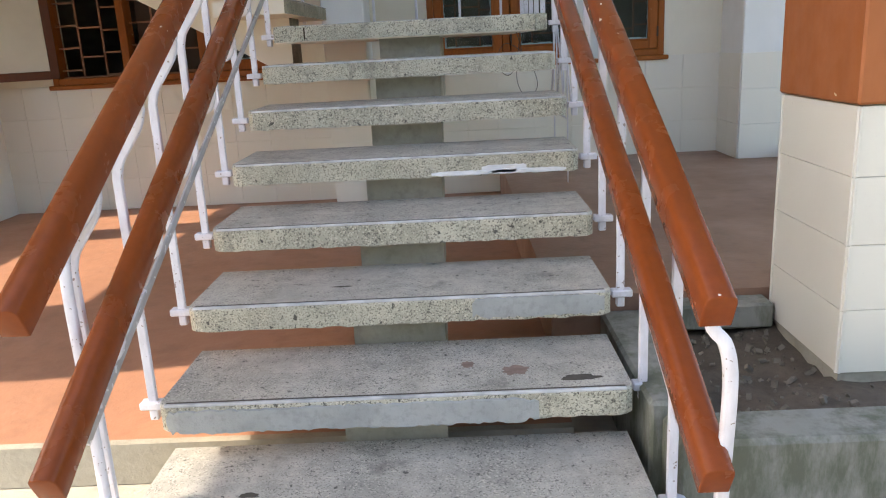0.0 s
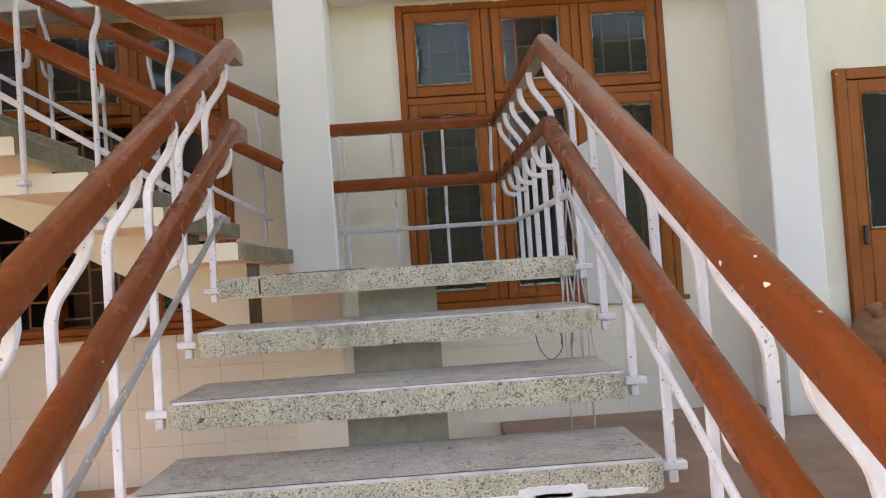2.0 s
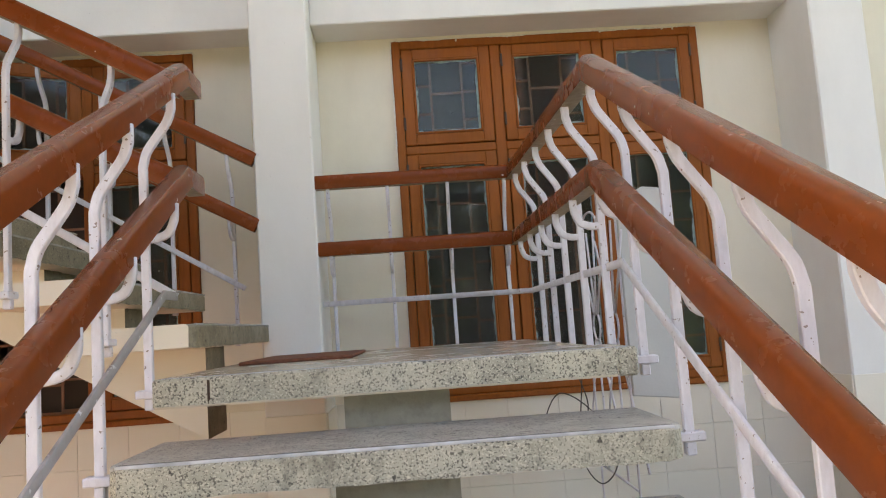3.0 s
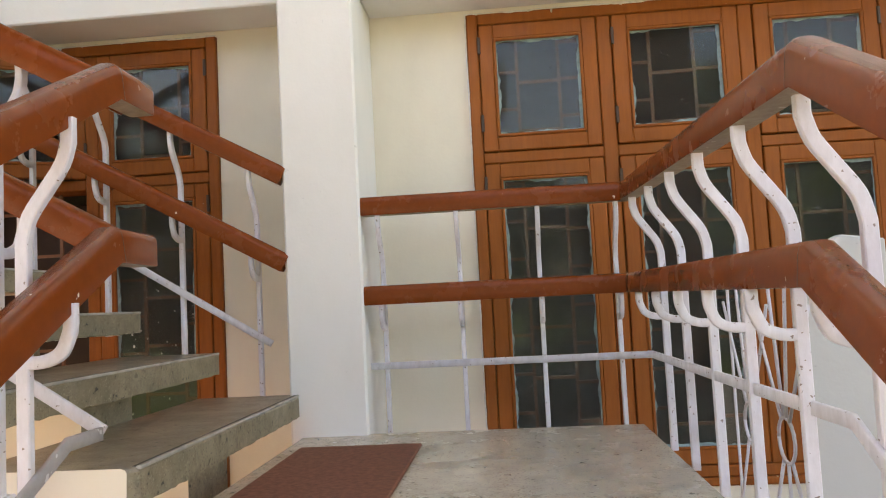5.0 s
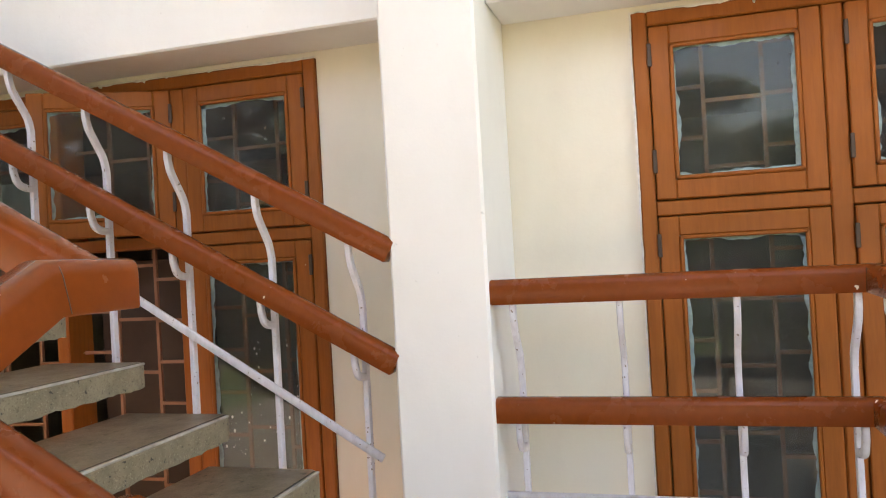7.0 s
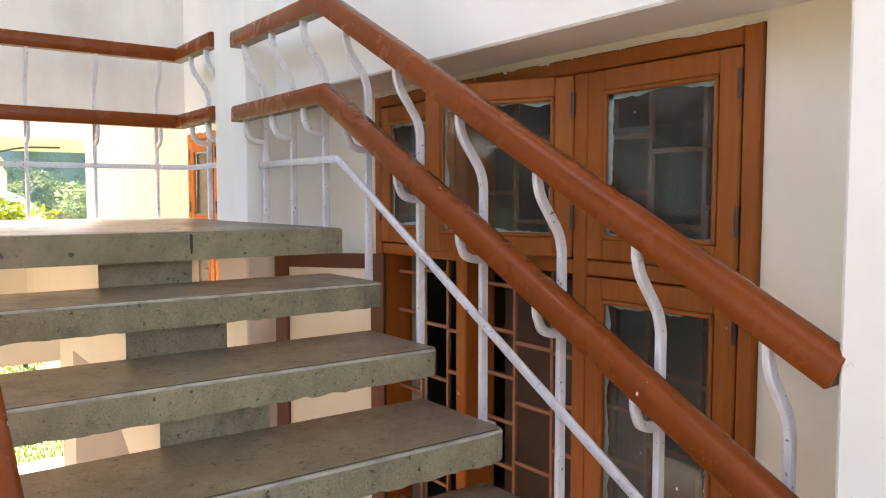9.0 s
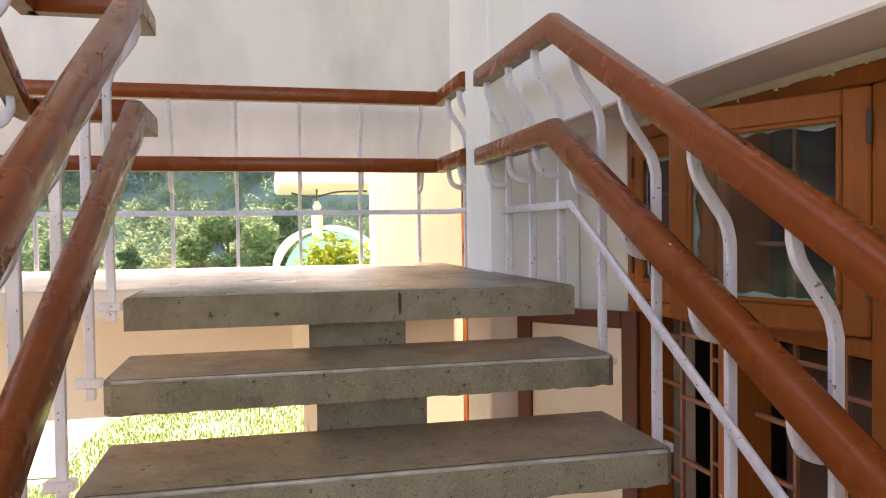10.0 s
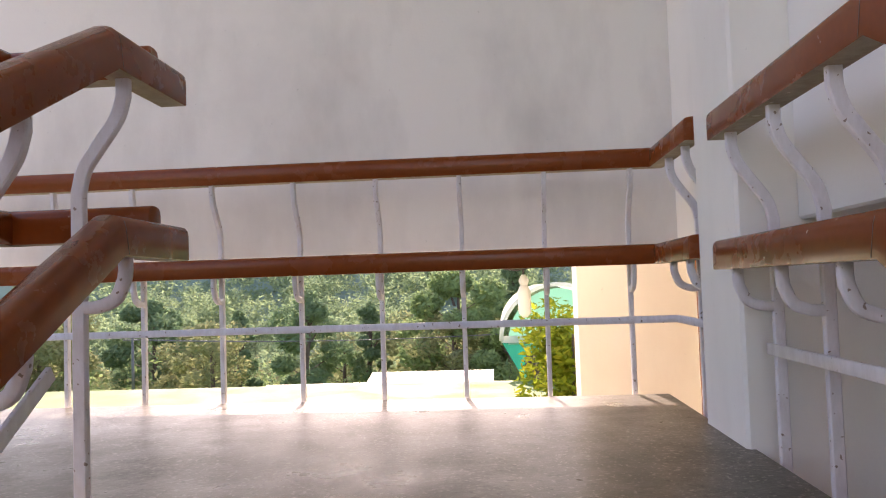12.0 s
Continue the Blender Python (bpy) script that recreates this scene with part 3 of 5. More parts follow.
# ---- repairs and marks on the stairs ----
M_PATCH = cement("fresh grey cement patch", (0.38, 0.39, 0.38), (0.28, 0.29, 0.28), 0.8, 6.0)
M_LIME = plain("white lime splash", (0.78, 0.78, 0.78), 0.8, 0, 0.2, 20)
M_MARK = plain("dark rust mark", (0.06, 0.035, 0.025), 0.9)


def ragged_patch(parent, name, mat, label, x0, x1, y, z0, z1, seed, proud=0.004, along="x"):
    """A thin skin with a ragged outline on a vertical front face."""
    rnd = random.Random(seed)
    bm = bmesh.new()
    n = max(6, int((x1 - x0) / 0.012))
    rows = []
    for i in range(n + 1):
        u = x0 + (x1 - x0) * i / n
        edge = min(1.0, min(i, n - i) / 3)
        a = z0 + rnd.uniform(0, 0.35) * (z1 - z0) * (1.3 - edge)
        b = z1 - rnd.uniform(0, 0.25) * (z1 - z0) * (1.3 - edge)
        rows.append([bm.verts.new((u, y - d, z) if along == "x" else (y + d, u, z)) for d, z in ((0.0, a), (proud * edge, a + 0.002), (proud * edge, b - 0.002), (0.0, b))])
    for p, q in zip(rows, rows[1:]):
        for j in range(3):
            bm.faces.new((p[j], p[j + 1], q[j + 1], q[j]))
    bmesh.ops.recalc_face_normals(bm, faces=bm.faces)
    return part(name, bm, mat, parent, label)


ragged_patch(flight1, "cement_patch", M_PATCH, "smooth grey cement repair", 0.22, 0.605, Y1 + 3 * GO1 - 0.001, 0.424, 0.492, 1)
ragged_patch(flight1, "cement_patch", M_PATCH, "smooth grey cement repair", -0.60, 0.38, Y1 + 2 * GO1 - 0.001, 0.245, 0.318, 2, 0.007)
ragged_patch(flight1, "lime_splash", M_LIME, "white lime splash", 0.28, 0.44, Y1 + 5 * GO1 - 0.001, 0.752, 0.785, 3, 0.003)
ragged_patch(flight1, "lime_splash", M_LIME, "white lime splash", 0.10, 0.58, Y1 + 5 * GO1 - 0.001, 0.750, 0.768, 5, 0.003)
ragged_patch(land1, "rust_mark", M_MARK, "dark rust mark", -0.481, -0.474, Y1 + 8 * GO1 - 0.001, L1 - 0.07, L1 - 0.005, 4, 0.001)
ragged_patch(land2, "crack", M_MARK, "dark crack", 4.752, 4.761, X7 + 0.001, L2 - 0.07, L2 + 0.001, 6, 0.001, "y")


def top_stain(parent, mat, label, x, y, z, rx, ry, seed):
    """A thin ragged stain lying on a tread."""
    rnd = random.Random(seed)
    bm = bmesh.new()
    c = bm.verts.new((x, y, z + 0.0012))
    ring = []
    for i in range(26):
        t = 2 * math.pi * i / 26
        k = rnd.uniform(0.72, 1.1)
        ring.append(bm.verts.new((x + rx * k * math.cos(t), y + ry * k * math.sin(t), z + 0.0006)))
    for i in range(26):
        bm.faces.new((c, ring[i], ring[(i + 1) % 26]))
    part("stain", bm, mat, parent, label)


top_stain(flight1, M_STAIN, "brown stain", 0.33, 1.97, 2 * RISE1, 0.04, 0.035, 1)
top_stain(flight1, M_GRIME, "dark grey smear", 0.50, 1.905, 2 * RISE1, 0.055, 0.022, 2)
top_stain(flight1, M_STAIN, "brown stain", 0.20, 2.02, 2 * RISE1, 0.02, 0.025, 3)
top_stain(flight1, M_GRIME, "dark grey smear", -0.35, 1.66, RISE1, 0.03, 0.012, 4)
top_stain(flight1, M_GRIME, "dark grey smear", -0.18, 2.28, 3 * RISE1, 0.035, 0.008, 5)
# ---- railings ----
RW, RH = 0.0265, 0.034
RAIL_PROFILE = [(-RW * 0.94, -RH), (RW * 0.94, -RH), (RW, -RH * 0.94), (RW, RH * 0.42), (RW * 0.93, RH * 0.72), (RW * 0.72, RH * 0.91), (RW * 0.35, RH * 0.99), (0, RH), (-RW * 0.35, RH * 0.99), (-RW * 0.72, RH * 0.91), (-RW * 0.93, RH * 0.72), (-RW, RH * 0.42), (-RW, -RH * 0.94)]


def bar_profile(w, t):
    c = 0.28 * min(w, t)
    return [(-w + c, -t), (w - c, -t), (w, -t + c), (w, t - c), (w - c, t), (-w + c, t), (-w, t - c), (-w, -t + c)]


OFF = 0.082


def handrail(parent, name, path):
    """Flat-sided rail with a rounded top; its underside was never painted."""
    bm = sweep(bmesh.new(), path, RAIL_PROFILE)
    ends = [f for f in bm.faces if len(f.verts) > 4]
    out = bmesh.ops.bevel(bm, geom=list(set(e for f in ends for e in f.edges)), offset=0.012, segments=3, affect="EDGES", profile=0.5, clamp_overlap=True)
    for f in out["faces"]:
        f.smooth = True
    ob = part(name, bm, M_RAIL, parent)
    ob.data.materials.append(M_UNDER)
    for f in ob.data.polygons:
        if f.normal.z < -0.7:
            f.material_index = 1
    ob.data.set_sharp_from_angle(angle=radians(48))
    for p in path[1:-1]:
        seam(ob, p, path)


def seam(rail, p, path):
    """The dark glue line where two lengths of the rail meet."""
    i = path.index(p)
    a, b, c = Vector(path[i - 1]), Vector(p), Vector(path[i + 1])
    d = ((b - a).normalized() + (c - b).normalized()).normalized()
    q = b + (c - b).normalized() * 0.012
    k = 1.012
    bm = sweep(bmesh.new(), [q - d * 0.0008, q + d * 0.0008], [(u * k, v * k) for u, v in RAIL_PROFILE])
    part("joint_line", bm, M_HINGE, rail, "thin dark joint line")


def baluster(parent, foot, inward, z_foot, z_low, z_up, bracket=None):
    """foot: (x, y) of the upright; inward: unit vector towards the rails; z_low, z_up: centres of the rails over it."""
    fx, fy = foot
    ix, iy = inward
    up = Vector((-iy, ix, 0))

    def at(o, z):
        return (fx + ix * o, fy + iy * o, z)

    zl, zu = z_low - RH, z_up - RH
    bend_top, bend_low = zu - 0.055, zu - 0.165
    pts = [at(0, z_foot), at(0, bend_low - 0.06)] + curve_through([at(0, bend_low - 0.03), at(OFF * 0.14, bend_low + 0.012), at(OFF * 0.5, (bend_top + bend_low) / 2), at(OFF * 0.86, bend_top - 0.012), at(OFF, bend_top + 0.025)], 3) + [at(OFF, zu + 0.012)]
    b = part("baluster", sweep(bmesh.new(), pts, bar_profile(0.0118, 0.008), up), M_BAR, parent)
    b.data.set_sharp_from_angle(angle=radians(35))
    hook = [at(OFF, zl + 0.012), at(OFF, zl - 0.02)] + curve_through([at(OFF * 0.98, zl - 0.035), at(OFF * 0.8, zl - 0.068), at(OFF * 0.45, zl - 0.082), at(OFF * 0.12, zl - 0.084)], 3) + [at(0.0, zl - 0.084)]
    part("hook", sweep(bmesh.new(), hook, bar_profile(0.011, 0.0078), up), M_BAR, b)
    if bracket is not None:
        tx, ty = -iy, ix
        bm = bmesh.new()
        box(bm, -0.035, 0.028, -0.018, 0.018, bracket - 0.018, bracket + 0.004, bevel=0.003)
        box(bm, -0.012, 0.012, -0.012, 0.012, bracket - 0.05, bracket - 0.018, bevel=0.003)
        bmesh.ops.transform(bm, matrix=Matrix(((ix, tx, 0, fx), (iy, ty, 0, fy), (0, 0, 1, 0), (0, 0, 0, 1))), verts=bm.verts)
        part("bracket", bm, M_BAR, b, "white painted iron fixing bracket")


def flat_bar(parent, path, mat=M_BAR, label="thin white painted flat bar"):
    part("flat_bar", sweep(bmesh.new(), path, bar_profile(0.005, 0.0125)), mat, parent, label)


def line(p, q, t):
    return p + (q - p) * t


def z_on(path, coord, value):
    for a, b in zip(path, path[1:]):
        if min(a[coord], b[coord]) <= value <= max(a[coord], b[coord]) and abs(a[coord] - b[coord]) > 1e-6:
            return a[2] + (b[2] - a[2]) * (value - a[coord]) / (b[coord] - a[coord])
    return path[-1][2]


UP1, LOW1 = 2.126, 1.806
UP2, LOW2 = 3.18, 2.88


def railing_right():
    r = thing("stair_railing", "double brown handrail on white bent iron balusters beside lower flight", "railing")
    x, xl, yf = 0.590, 0.562, 5.268
    up = [(x + 0.006, 1.14, 0.785), (0.576, 3.665, 2.083), (xl, yf, UP1), (P2[1], yf, UP1)]
    low = [(x + 0.012, 1.13, 0.492), (0.58, 3.69, LOW1 - 0.012), (xl, yf, LOW1), (P2[1], yf, LOW1)]
    handrail(r, "upper_handrail", up)
    handrail(r, "lower_handrail", low)
    for k in range(1, 9):
        y = Y1 + k * GO1 + 0.105
        baluster(r, (x + OFF, y), (-1, 0), k * RISE1 - 0.05, z_on(low, 1, y), z_on(up, 1, y), k * RISE1 - 0.035)
    for y in (3.96, 4.26, 4.555, 4.855, 5.15):
        baluster(r, (xl + OFF, y), (-1, 0), L1 - 0.07, z_on(low, 1, y), z_on(up, 1, y))
    for bx in (0.522, 0.249, -0.039, -0.322):
        baluster(r, (bx, yf + OFF), (0, -1), L1 - 0.07, LOW1, UP1)
    h = 0.23
    flat_bar(r, [(x + OFF - 0.018, Y1 + GO1, RISE1 + h), (x + OFF - 0.018, 3.80, L1 + h), (xl + OFF - 0.018, yf + OFF - 0.018, L1 + h), (-0.39, yf + OFF - 0.018, L1 + h)])
    part("end_post", sweep(bmesh.new(), curve_through([(x, 1.17, 0.77), (x + 0.008, 1.165, 0.745), (x + 0.026, 1.16, 0.72), (x + 0.036, 1.16, 0.65), (x + 0.034, 1.17, 0.45), (x + 0.026, 1.18, 0.0)], 5), bar_profile(0.011, 0.009), Vector((0, 1, 0))), M_BAR, r)


def railing_left():
    r = thing("stair_railing", "double brown handrail on white bent iron balusters along open side", "railing")
    x = -0.59
    xn = -0.613
    up = [(x, 1.24, 0.78), (xn, 3.94, 2.222), (xn, 4.084, 2.222)]
    low = [(x, 1.25, 0.45), (xn, 3.93, 1.905), (xn, 4.084, 1.905)]
    handrail(r, "upper_handrail", up)
    handrail(r, "lower_handrail", low)
    for k in range(1, 9):
        y = Y1 + k * GO1 + (0.105 if k < 8 else 0.14)
        baluster(r, (x - OFF, y), (1, 0), k * RISE1 - 0.05, z_on(low, 1, y), z_on(up, 1, y), k * RISE1 - 0.035)
    h = 0.23
    flat_bar(r, [(x - OFF + 0.018, Y1 + GO1, RISE1 + h), (x - OFF + 0.018, 3.86, L1 + h), (x - OFF + 0.018, 3.97, L1 + h)], M_FLATGREY, "thin worn grey flat bar")
    part("end_post", sweep(bmesh.new(), curve_through([(x, 1.63, 0.93), (x - 0.02, 1.62, 0.89), (x - 0.06, 1.61, 0.84), (x - 0.08, 1.60, 0.77), (x - 0.076, 1.59, 0.5), (x - 0.066, 1.57, 0.0)], 5), bar_profile(0.011, 0.009), Vector((0, 1, 0))), M_BAR, r)
    y = 4.056
    up = [(xn - 0.028, y, 2.222), (-2.52, y, 3.24), (-2.80, y, 3.24)]
    low = [(xn - 0.028, y, 1.905), (-2.53, y, 2.93), (-2.80, y, 2.93)]
    handrail(r, "upper_handrail", up)
    handrail(r, "lower_handrail", low)
    for k in range(1, 8):
        bx = X2 - k * GO2 - 0.24
        z = B2 + k * RISE2
        baluster(r, (bx, y - OFF), (0, 1), z - 0.05, z_on(low, 0, bx), z_on(up, 0, bx), z - 0.035)
    flat_bar(r, [(-0.66, y - OFF + 0.018, L1 + h), (-2.47, y - OFF + 0.018, L2 + h + 0.05)])


def railing_far():
    r = thing("stair_railing", "double brown handrail on white bent iron balusters along windows", "railing")
    ya, yk, xk, xp = 5.255, 5.215, -2.355, PILLARS[0][1]

    def y_at(x):
        return yk if x < xk else line(yk, ya, (x - xk) / (P2[0] - xk))
    up = [(P2[0], ya, 2.253), (xk, yk, UP2), (xp, yk, UP2)]
    low = [(P2[0], ya, 1.937), (xk, yk, LOW2), (xp, yk, LOW2)]
    handrail(r, "upper_handrail", up)
    handrail(r, "lower_handrail", low)
    for k in range(1, 8):
        bx = X2 - k * GO2 - 0.165
        z = B2 + k * RISE2
        baluster(r, (bx, y_at(bx) + OFF), (0, -1), z - 0.05, z_on(low, 0, bx), z_on(up, 0, bx), z - 0.035)
    for bx in (-2.774, -3.034):
        baluster(r, (bx, yk + OFF), (0, -1), L2 - 0.07, LOW2, UP2)
    h = 0.235
    o = OFF - 0.018
    flat_bar(r, [(-0.74, y_at(-0.74) + o, L1 + h + 0.095), (X7 - 0.04, yk + o, L2 + h), (-3.05, yk + o, L2 + h)])


def railing_landing():
    r = thing("landing_railing", "double brown handrail on white bent iron balusters round landing", "railing")
    xf, y = -3.965, 5.245
    for name, z in (("upper_handrail", UP2 + 0.062), ("lower_handrail", LOW2 + 0.034)):
        handrail(r, name, [(PILLARS[0][0], y, z), (xf, y, z), (xf, 2.4, z)])
    for bx in (-3.56, -3.77):
        baluster(r, (bx, y + OFF), (0, -1), L2 - 0.07, LOW2 + 0.034, UP2 + 0.062)
    yb = 5.155
    while yb > 2.4:
        baluster(r, (xf - OFF, yb), (1, 0), L2 - 0.07, LOW2 + 0.034, UP2 + 0.062)
        yb -= 0.2925
    h = 0.255
    flat_bar(r, [(-3.48, y + OFF - 0.018, L2 + h), (xf - OFF + 0.018, y + OFF - 0.018, L2 + h), (xf - OFF + 0.018, 2.4, L2 + h)])


def railing_top():
    r = thing("stair_railing", "double brown handrail on white bent iron balusters climbing above", "railing")
    xs, y = -2.765, 3.73
    s = RISE2 / GO2
    up, low = 3.285, 2.97
    for name, z in (("upper_handrail", up), ("lower_handrail", low)):
        handrail(r, name, [(xs, 4.03, z), (xs, y, z)])
        handrail(r, name, [(xs - 0.03, y, z), (xs + 0.10, y, z), (-0.75, y, z + s * (-0.75 - xs - 0.10))])
    for k in range(0, 7):
        bx = -2.66 + k * GO2 + 0.07
        z = L2 + k * RISE2
        baluster(r, (bx, y - OFF), (0, 1), z - 0.05, low + max(0, s * (bx - xs - 0.10)), up + max(0, s * (bx - xs - 0.10)), z - 0.035)


railing_right()
railing_left()
railing_far()
railing_landing()
railing_top()


# ---- windows ----
def ragged_strip(bm, rnd, line, y, low, high, thick, step=0.012):
    """A thin strip on a wall plane along line (x, z, x, z), its left-hand edge ragged."""
    p, q = Vector((line[0], 0, line[1])), Vector((line[2], 0, line[3]))
    d = (q - p).normalized()
    inward = Vector((-d.z, 0, d.x))
    n = max(4, int((q - p).length / step))
    rows = []
    w = (low + high) / 2
    for i in range(n + 1):
        w = min(high, max(low, w + rnd.uniform(-0.4, 0.4) * (high - low)))
        e = p + (q - p) * (i / n)
        f = e + inward * w
        rows.append([bm.verts.new((e.x, y, e.z)), bm.verts.new((e.x, y - thick, e.z)), bm.verts.new((f.x, y - thick, f.z)), bm.verts.new((f.x, y, f.z))])
    for r, s in zip(rows, rows[1:]):
        for j in range(3):
            bm.faces.new((r[j], r[j + 1], s[j + 1], s[j]))
    bmesh.ops.recalc_face_normals(bm, faces=bm.faces)


def flakes(bm, rnd, x0, x1, z, y, count):
    """Crumbs of plaster hanging below a line along x."""
    for _ in range(count):
        x = rnd.uniform(x0, x1)
        r, h = rnd.uniform(0.003, 0.009), rnd.uniform(0.006, 0.022)
        n = 9
        ring = []
        for i in range(n):
            t = 2 * math.pi * i / n
            k = rnd.uniform(0.6, 1.1)
            ring.append((x + r * k * math.cos(t), z - h * 0.5 + h * 0.55 * k * math.sin(t)))
        a = [bm.verts.new((u, y, v)) for u, v in ring]
        b = [bm.verts.new((x + (u - x) * 0.8, y - 0.004, z - h * 0.5 + (v - z + h * 0.5) * 0.8)) for u, v in ring]
        for i in range(n):
            bm.faces.new((a[i], a[(i + 1) % n], b[(i + 1) % n], b[i]))
        bm.faces.new(b)
    bmesh.ops.recalc_face_normals(bm, faces=bm.faces)


def leaf(parent, x0, x1, z0, z1, y, stile=0.058, pane=M_GLASS, hinge=None, angle=0.0, rail_low=None, wood=None):
    """A casement leaf with its pane; hinge 'l' or 'r' and angle open it outwards (towards -y)."""
    t = 0.036
    hx = {"l": x0, "r": x1, None: x0}[hinge]
    m = pose(hx, y, 0, 0, 0, angle if hinge == "r" else -angle)
    a, b = x0 - hx, x1 - hx
    rl = rail_low or stile
    g = bmesh.new()
    box(g, a, a + stile, -t / 2, t / 2, z0, z1, bevel=0.004)
    box(g, b - stile, b, -t / 2, t / 2, z0, z1, bevel=0.004)
    box(g, a + stile, b - stile, -t / 2, t / 2, z1 - stile, z1, bevel=0.004)
    box(g, a + stile, b - stile, -t / 2, t / 2, z0, z0 + rl, bevel=0.004)
    c = 0.011
    for q in ((a + stile, a + stile + c, z0 + rl, z1 - stile), (b - stile - c, b - stile, z0 + rl, z1 - stile), (a + stile, b - stile, z0 + rl, z0 + rl + c), (a + stile, b - stile, z1 - stile - c, z1 - stile)):
        box(g, q[0], q[1], -t / 2 - 0.005, -t / 2 + 0.01, q[2], q[3], bevel=0.003)
    bmesh.ops.transform(g, matrix=m, verts=g.verts)
    lf = part("casement", g, wood or M_WOOD, parent)
    pb = boxbm(a + stile, b - stile, -0.003, 0.003, z0 + rl, z1 - stile)
    bmesh.ops.transform(pb, matrix=m, verts=pb.verts)
    p = part("pane", pb, pane, lf)
    p.visible_shadow = False
    rnd = random.Random(int(x0 * 1000) + int(z0 * 77))
    pu = bmesh.new()
    for q in ((a + stile, z0 + rl, b - stile, z0 + rl), (b - stile, z0 + rl, b - stile, z1 - stile), (b - stile, z1 - stile, a + stile, z1 - stile), (a + stile, z1 - stile, a + stile, z0 + rl)):
        ragged_strip(pu, rnd, q, -0.0035, 0.012, 0.024, 0.0006)
    bmesh.ops.transform(pu, matrix=m, verts=pu.verts)
    if pane == M_GLASS:
        part("putty", pu, M_PUTTY, lf, "pale teal putty smeared round the pane")
    else:
        pu.free()
    hg = bmesh.new()
    hs = a if hinge != "r" else b
    for z in (z0 + 0.08, z1 - 0.12):
        box(hg, hs - 0.006, hs + 0.006, -t / 2 - 0.008, -t / 2, z, z + 0.07, bevel=0.002)
    bmesh.ops.transform(hg, matrix=m, verts=hg.verts)
    part("hinge", hg, M_HINGE, lf, "dark iron hinges")
    return lf


def grill(parent, x0, x1, z0, z1, y):
    """A brown iron security grill in an offset brick-like pattern."""
    bm = bmesh.new()
    cell, row = 0.155, 0.135
    t = 0.006
    z = z0
    i = 0
    box(bm, x0, x1, y - t, y + t, z0, z0 + 0.02)
    box(bm, x0, x1, y - t, y + t, z1 - 0.02, z1)
    n = max(2, round((x1 - x0) / cell))
    w = (x1 - x0) / n
    for c in range(n + 1):
        box(bm, x0 + c * w - t, x0 + c * w + t, y - t, y + t, z0, z1)
    for c in range(n):
        zz = z0 + (0.06, 0.15, 0.02, 0.11)[c % 4]
        while zz < z1:
            box(bm, x0 + c * w, x0 + (c + 1) * w, y - t, y + t, zz, zz + 0.012)
            zz += row * (1.5 if c % 3 == 1 else 1.15)
    part("grill", bm, M_GRILL, parent, "brown iron security grill")


def tall_window(name, x0, x1, label, states):
    top = thing(name, label, "window", "structure")
    z0, z1, zt = DADO, SOFFIT, 2.338
    y = WALL_Y + 0.012
    fr = bmesh.new()
    s = 0.046
    cols = 3
    w = (x1 - x0) / cols
    box(fr, x0 + 0.002, x0 + s, y - 0.03, y + 0.12, z0, z1, bevel=0.005)
    box(fr, x1 - s, x1 - 0.002, y - 0.03, y + 0.12, z0, z1, bevel=0.005)
    box(fr, x0 + s, x1 - s, y - 0.03, y + 0.12, z1 - s, z1 - 0.002, bevel=0.005)
    box(fr, x0 + s, x1 - s, y - 0.03, y + 0.12, z0 + 0.002, z0 + s, bevel=0.005)
    for c in range(1, cols):
        box(fr, x0 + c * w - 0.028, x0 + c * w + 0.028, y - 0.024, y + 0.11, z0 + s, z1 - s, bevel=0.005)
    for c in range(cols):
        a = x0 + (s if c == 0 else c * w + 0.028)
        b = x1 - s if c == cols - 1 else x0 + (c + 1) * w - 0.028
        box(fr, a, b, y - 0.022, y + 0.11, zt - 0.022, zt + 0.022, bevel=0.004)
    part("frame", fr, M_WOOD, top)
    rnd = random.Random(int(x0 * 100) + 5)
    fl = bmesh.new()
    ragged_strip(fl, rnd, (x1 + 0.003, z1 + 0.001, x0 - 0.003, z1 + 0.001), y - 0.0305, 0.002, 0.009, 0.002)
    ragged_strip(fl, rnd, (x0 - 0.004, z1, x0 - 0.004, z0), y - 0.0305, 0.003, 0.007, 0.0015)
    flakes(fl, rnd, x0 + 0.05, x1 - 0.05, z1 - 0.001, y - 0.0305, 6)
    part("plaster_edge", fl, M_FLAKE, top, "crumbling white plaster along the frame")
    part("sill", boxbm(x0 - 0.03, x1 + 0.03, WALL_Y - 0.03, WALL_Y + 0.02, z0 - 0.03, z0 + 0.001, bevel=0.006), M_WOOD, top)
    for c in range(cols):
        a = x0 + (s if c == 0 else c * w + 0.028) + 0.004
        b = (x1 - s if c == cols - 1 else x0 + (c + 1) * w - 0.028) - 0.004
        for zz0, zz1, st in ((z0 + s + 0.004, zt - 0.026, states[c][0]), (zt + 0.026, z1 - s - 0.004, states[c][1])):
            if st is None:
                continue
            # The frosted open leaf gets the wood with shade in its colour.
            leaf(top, a, b, zz0, zz1, y - 0.012, hinge=st[0], angle=st[1], pane=st[2], wood=M_WOODSHADE if st[2] == M_FROST else None)
        grill(top, a - 0.02, b + 0.02, z0 + s - 0.01, z1 - s + 0.01, y + 0.062)
    return top


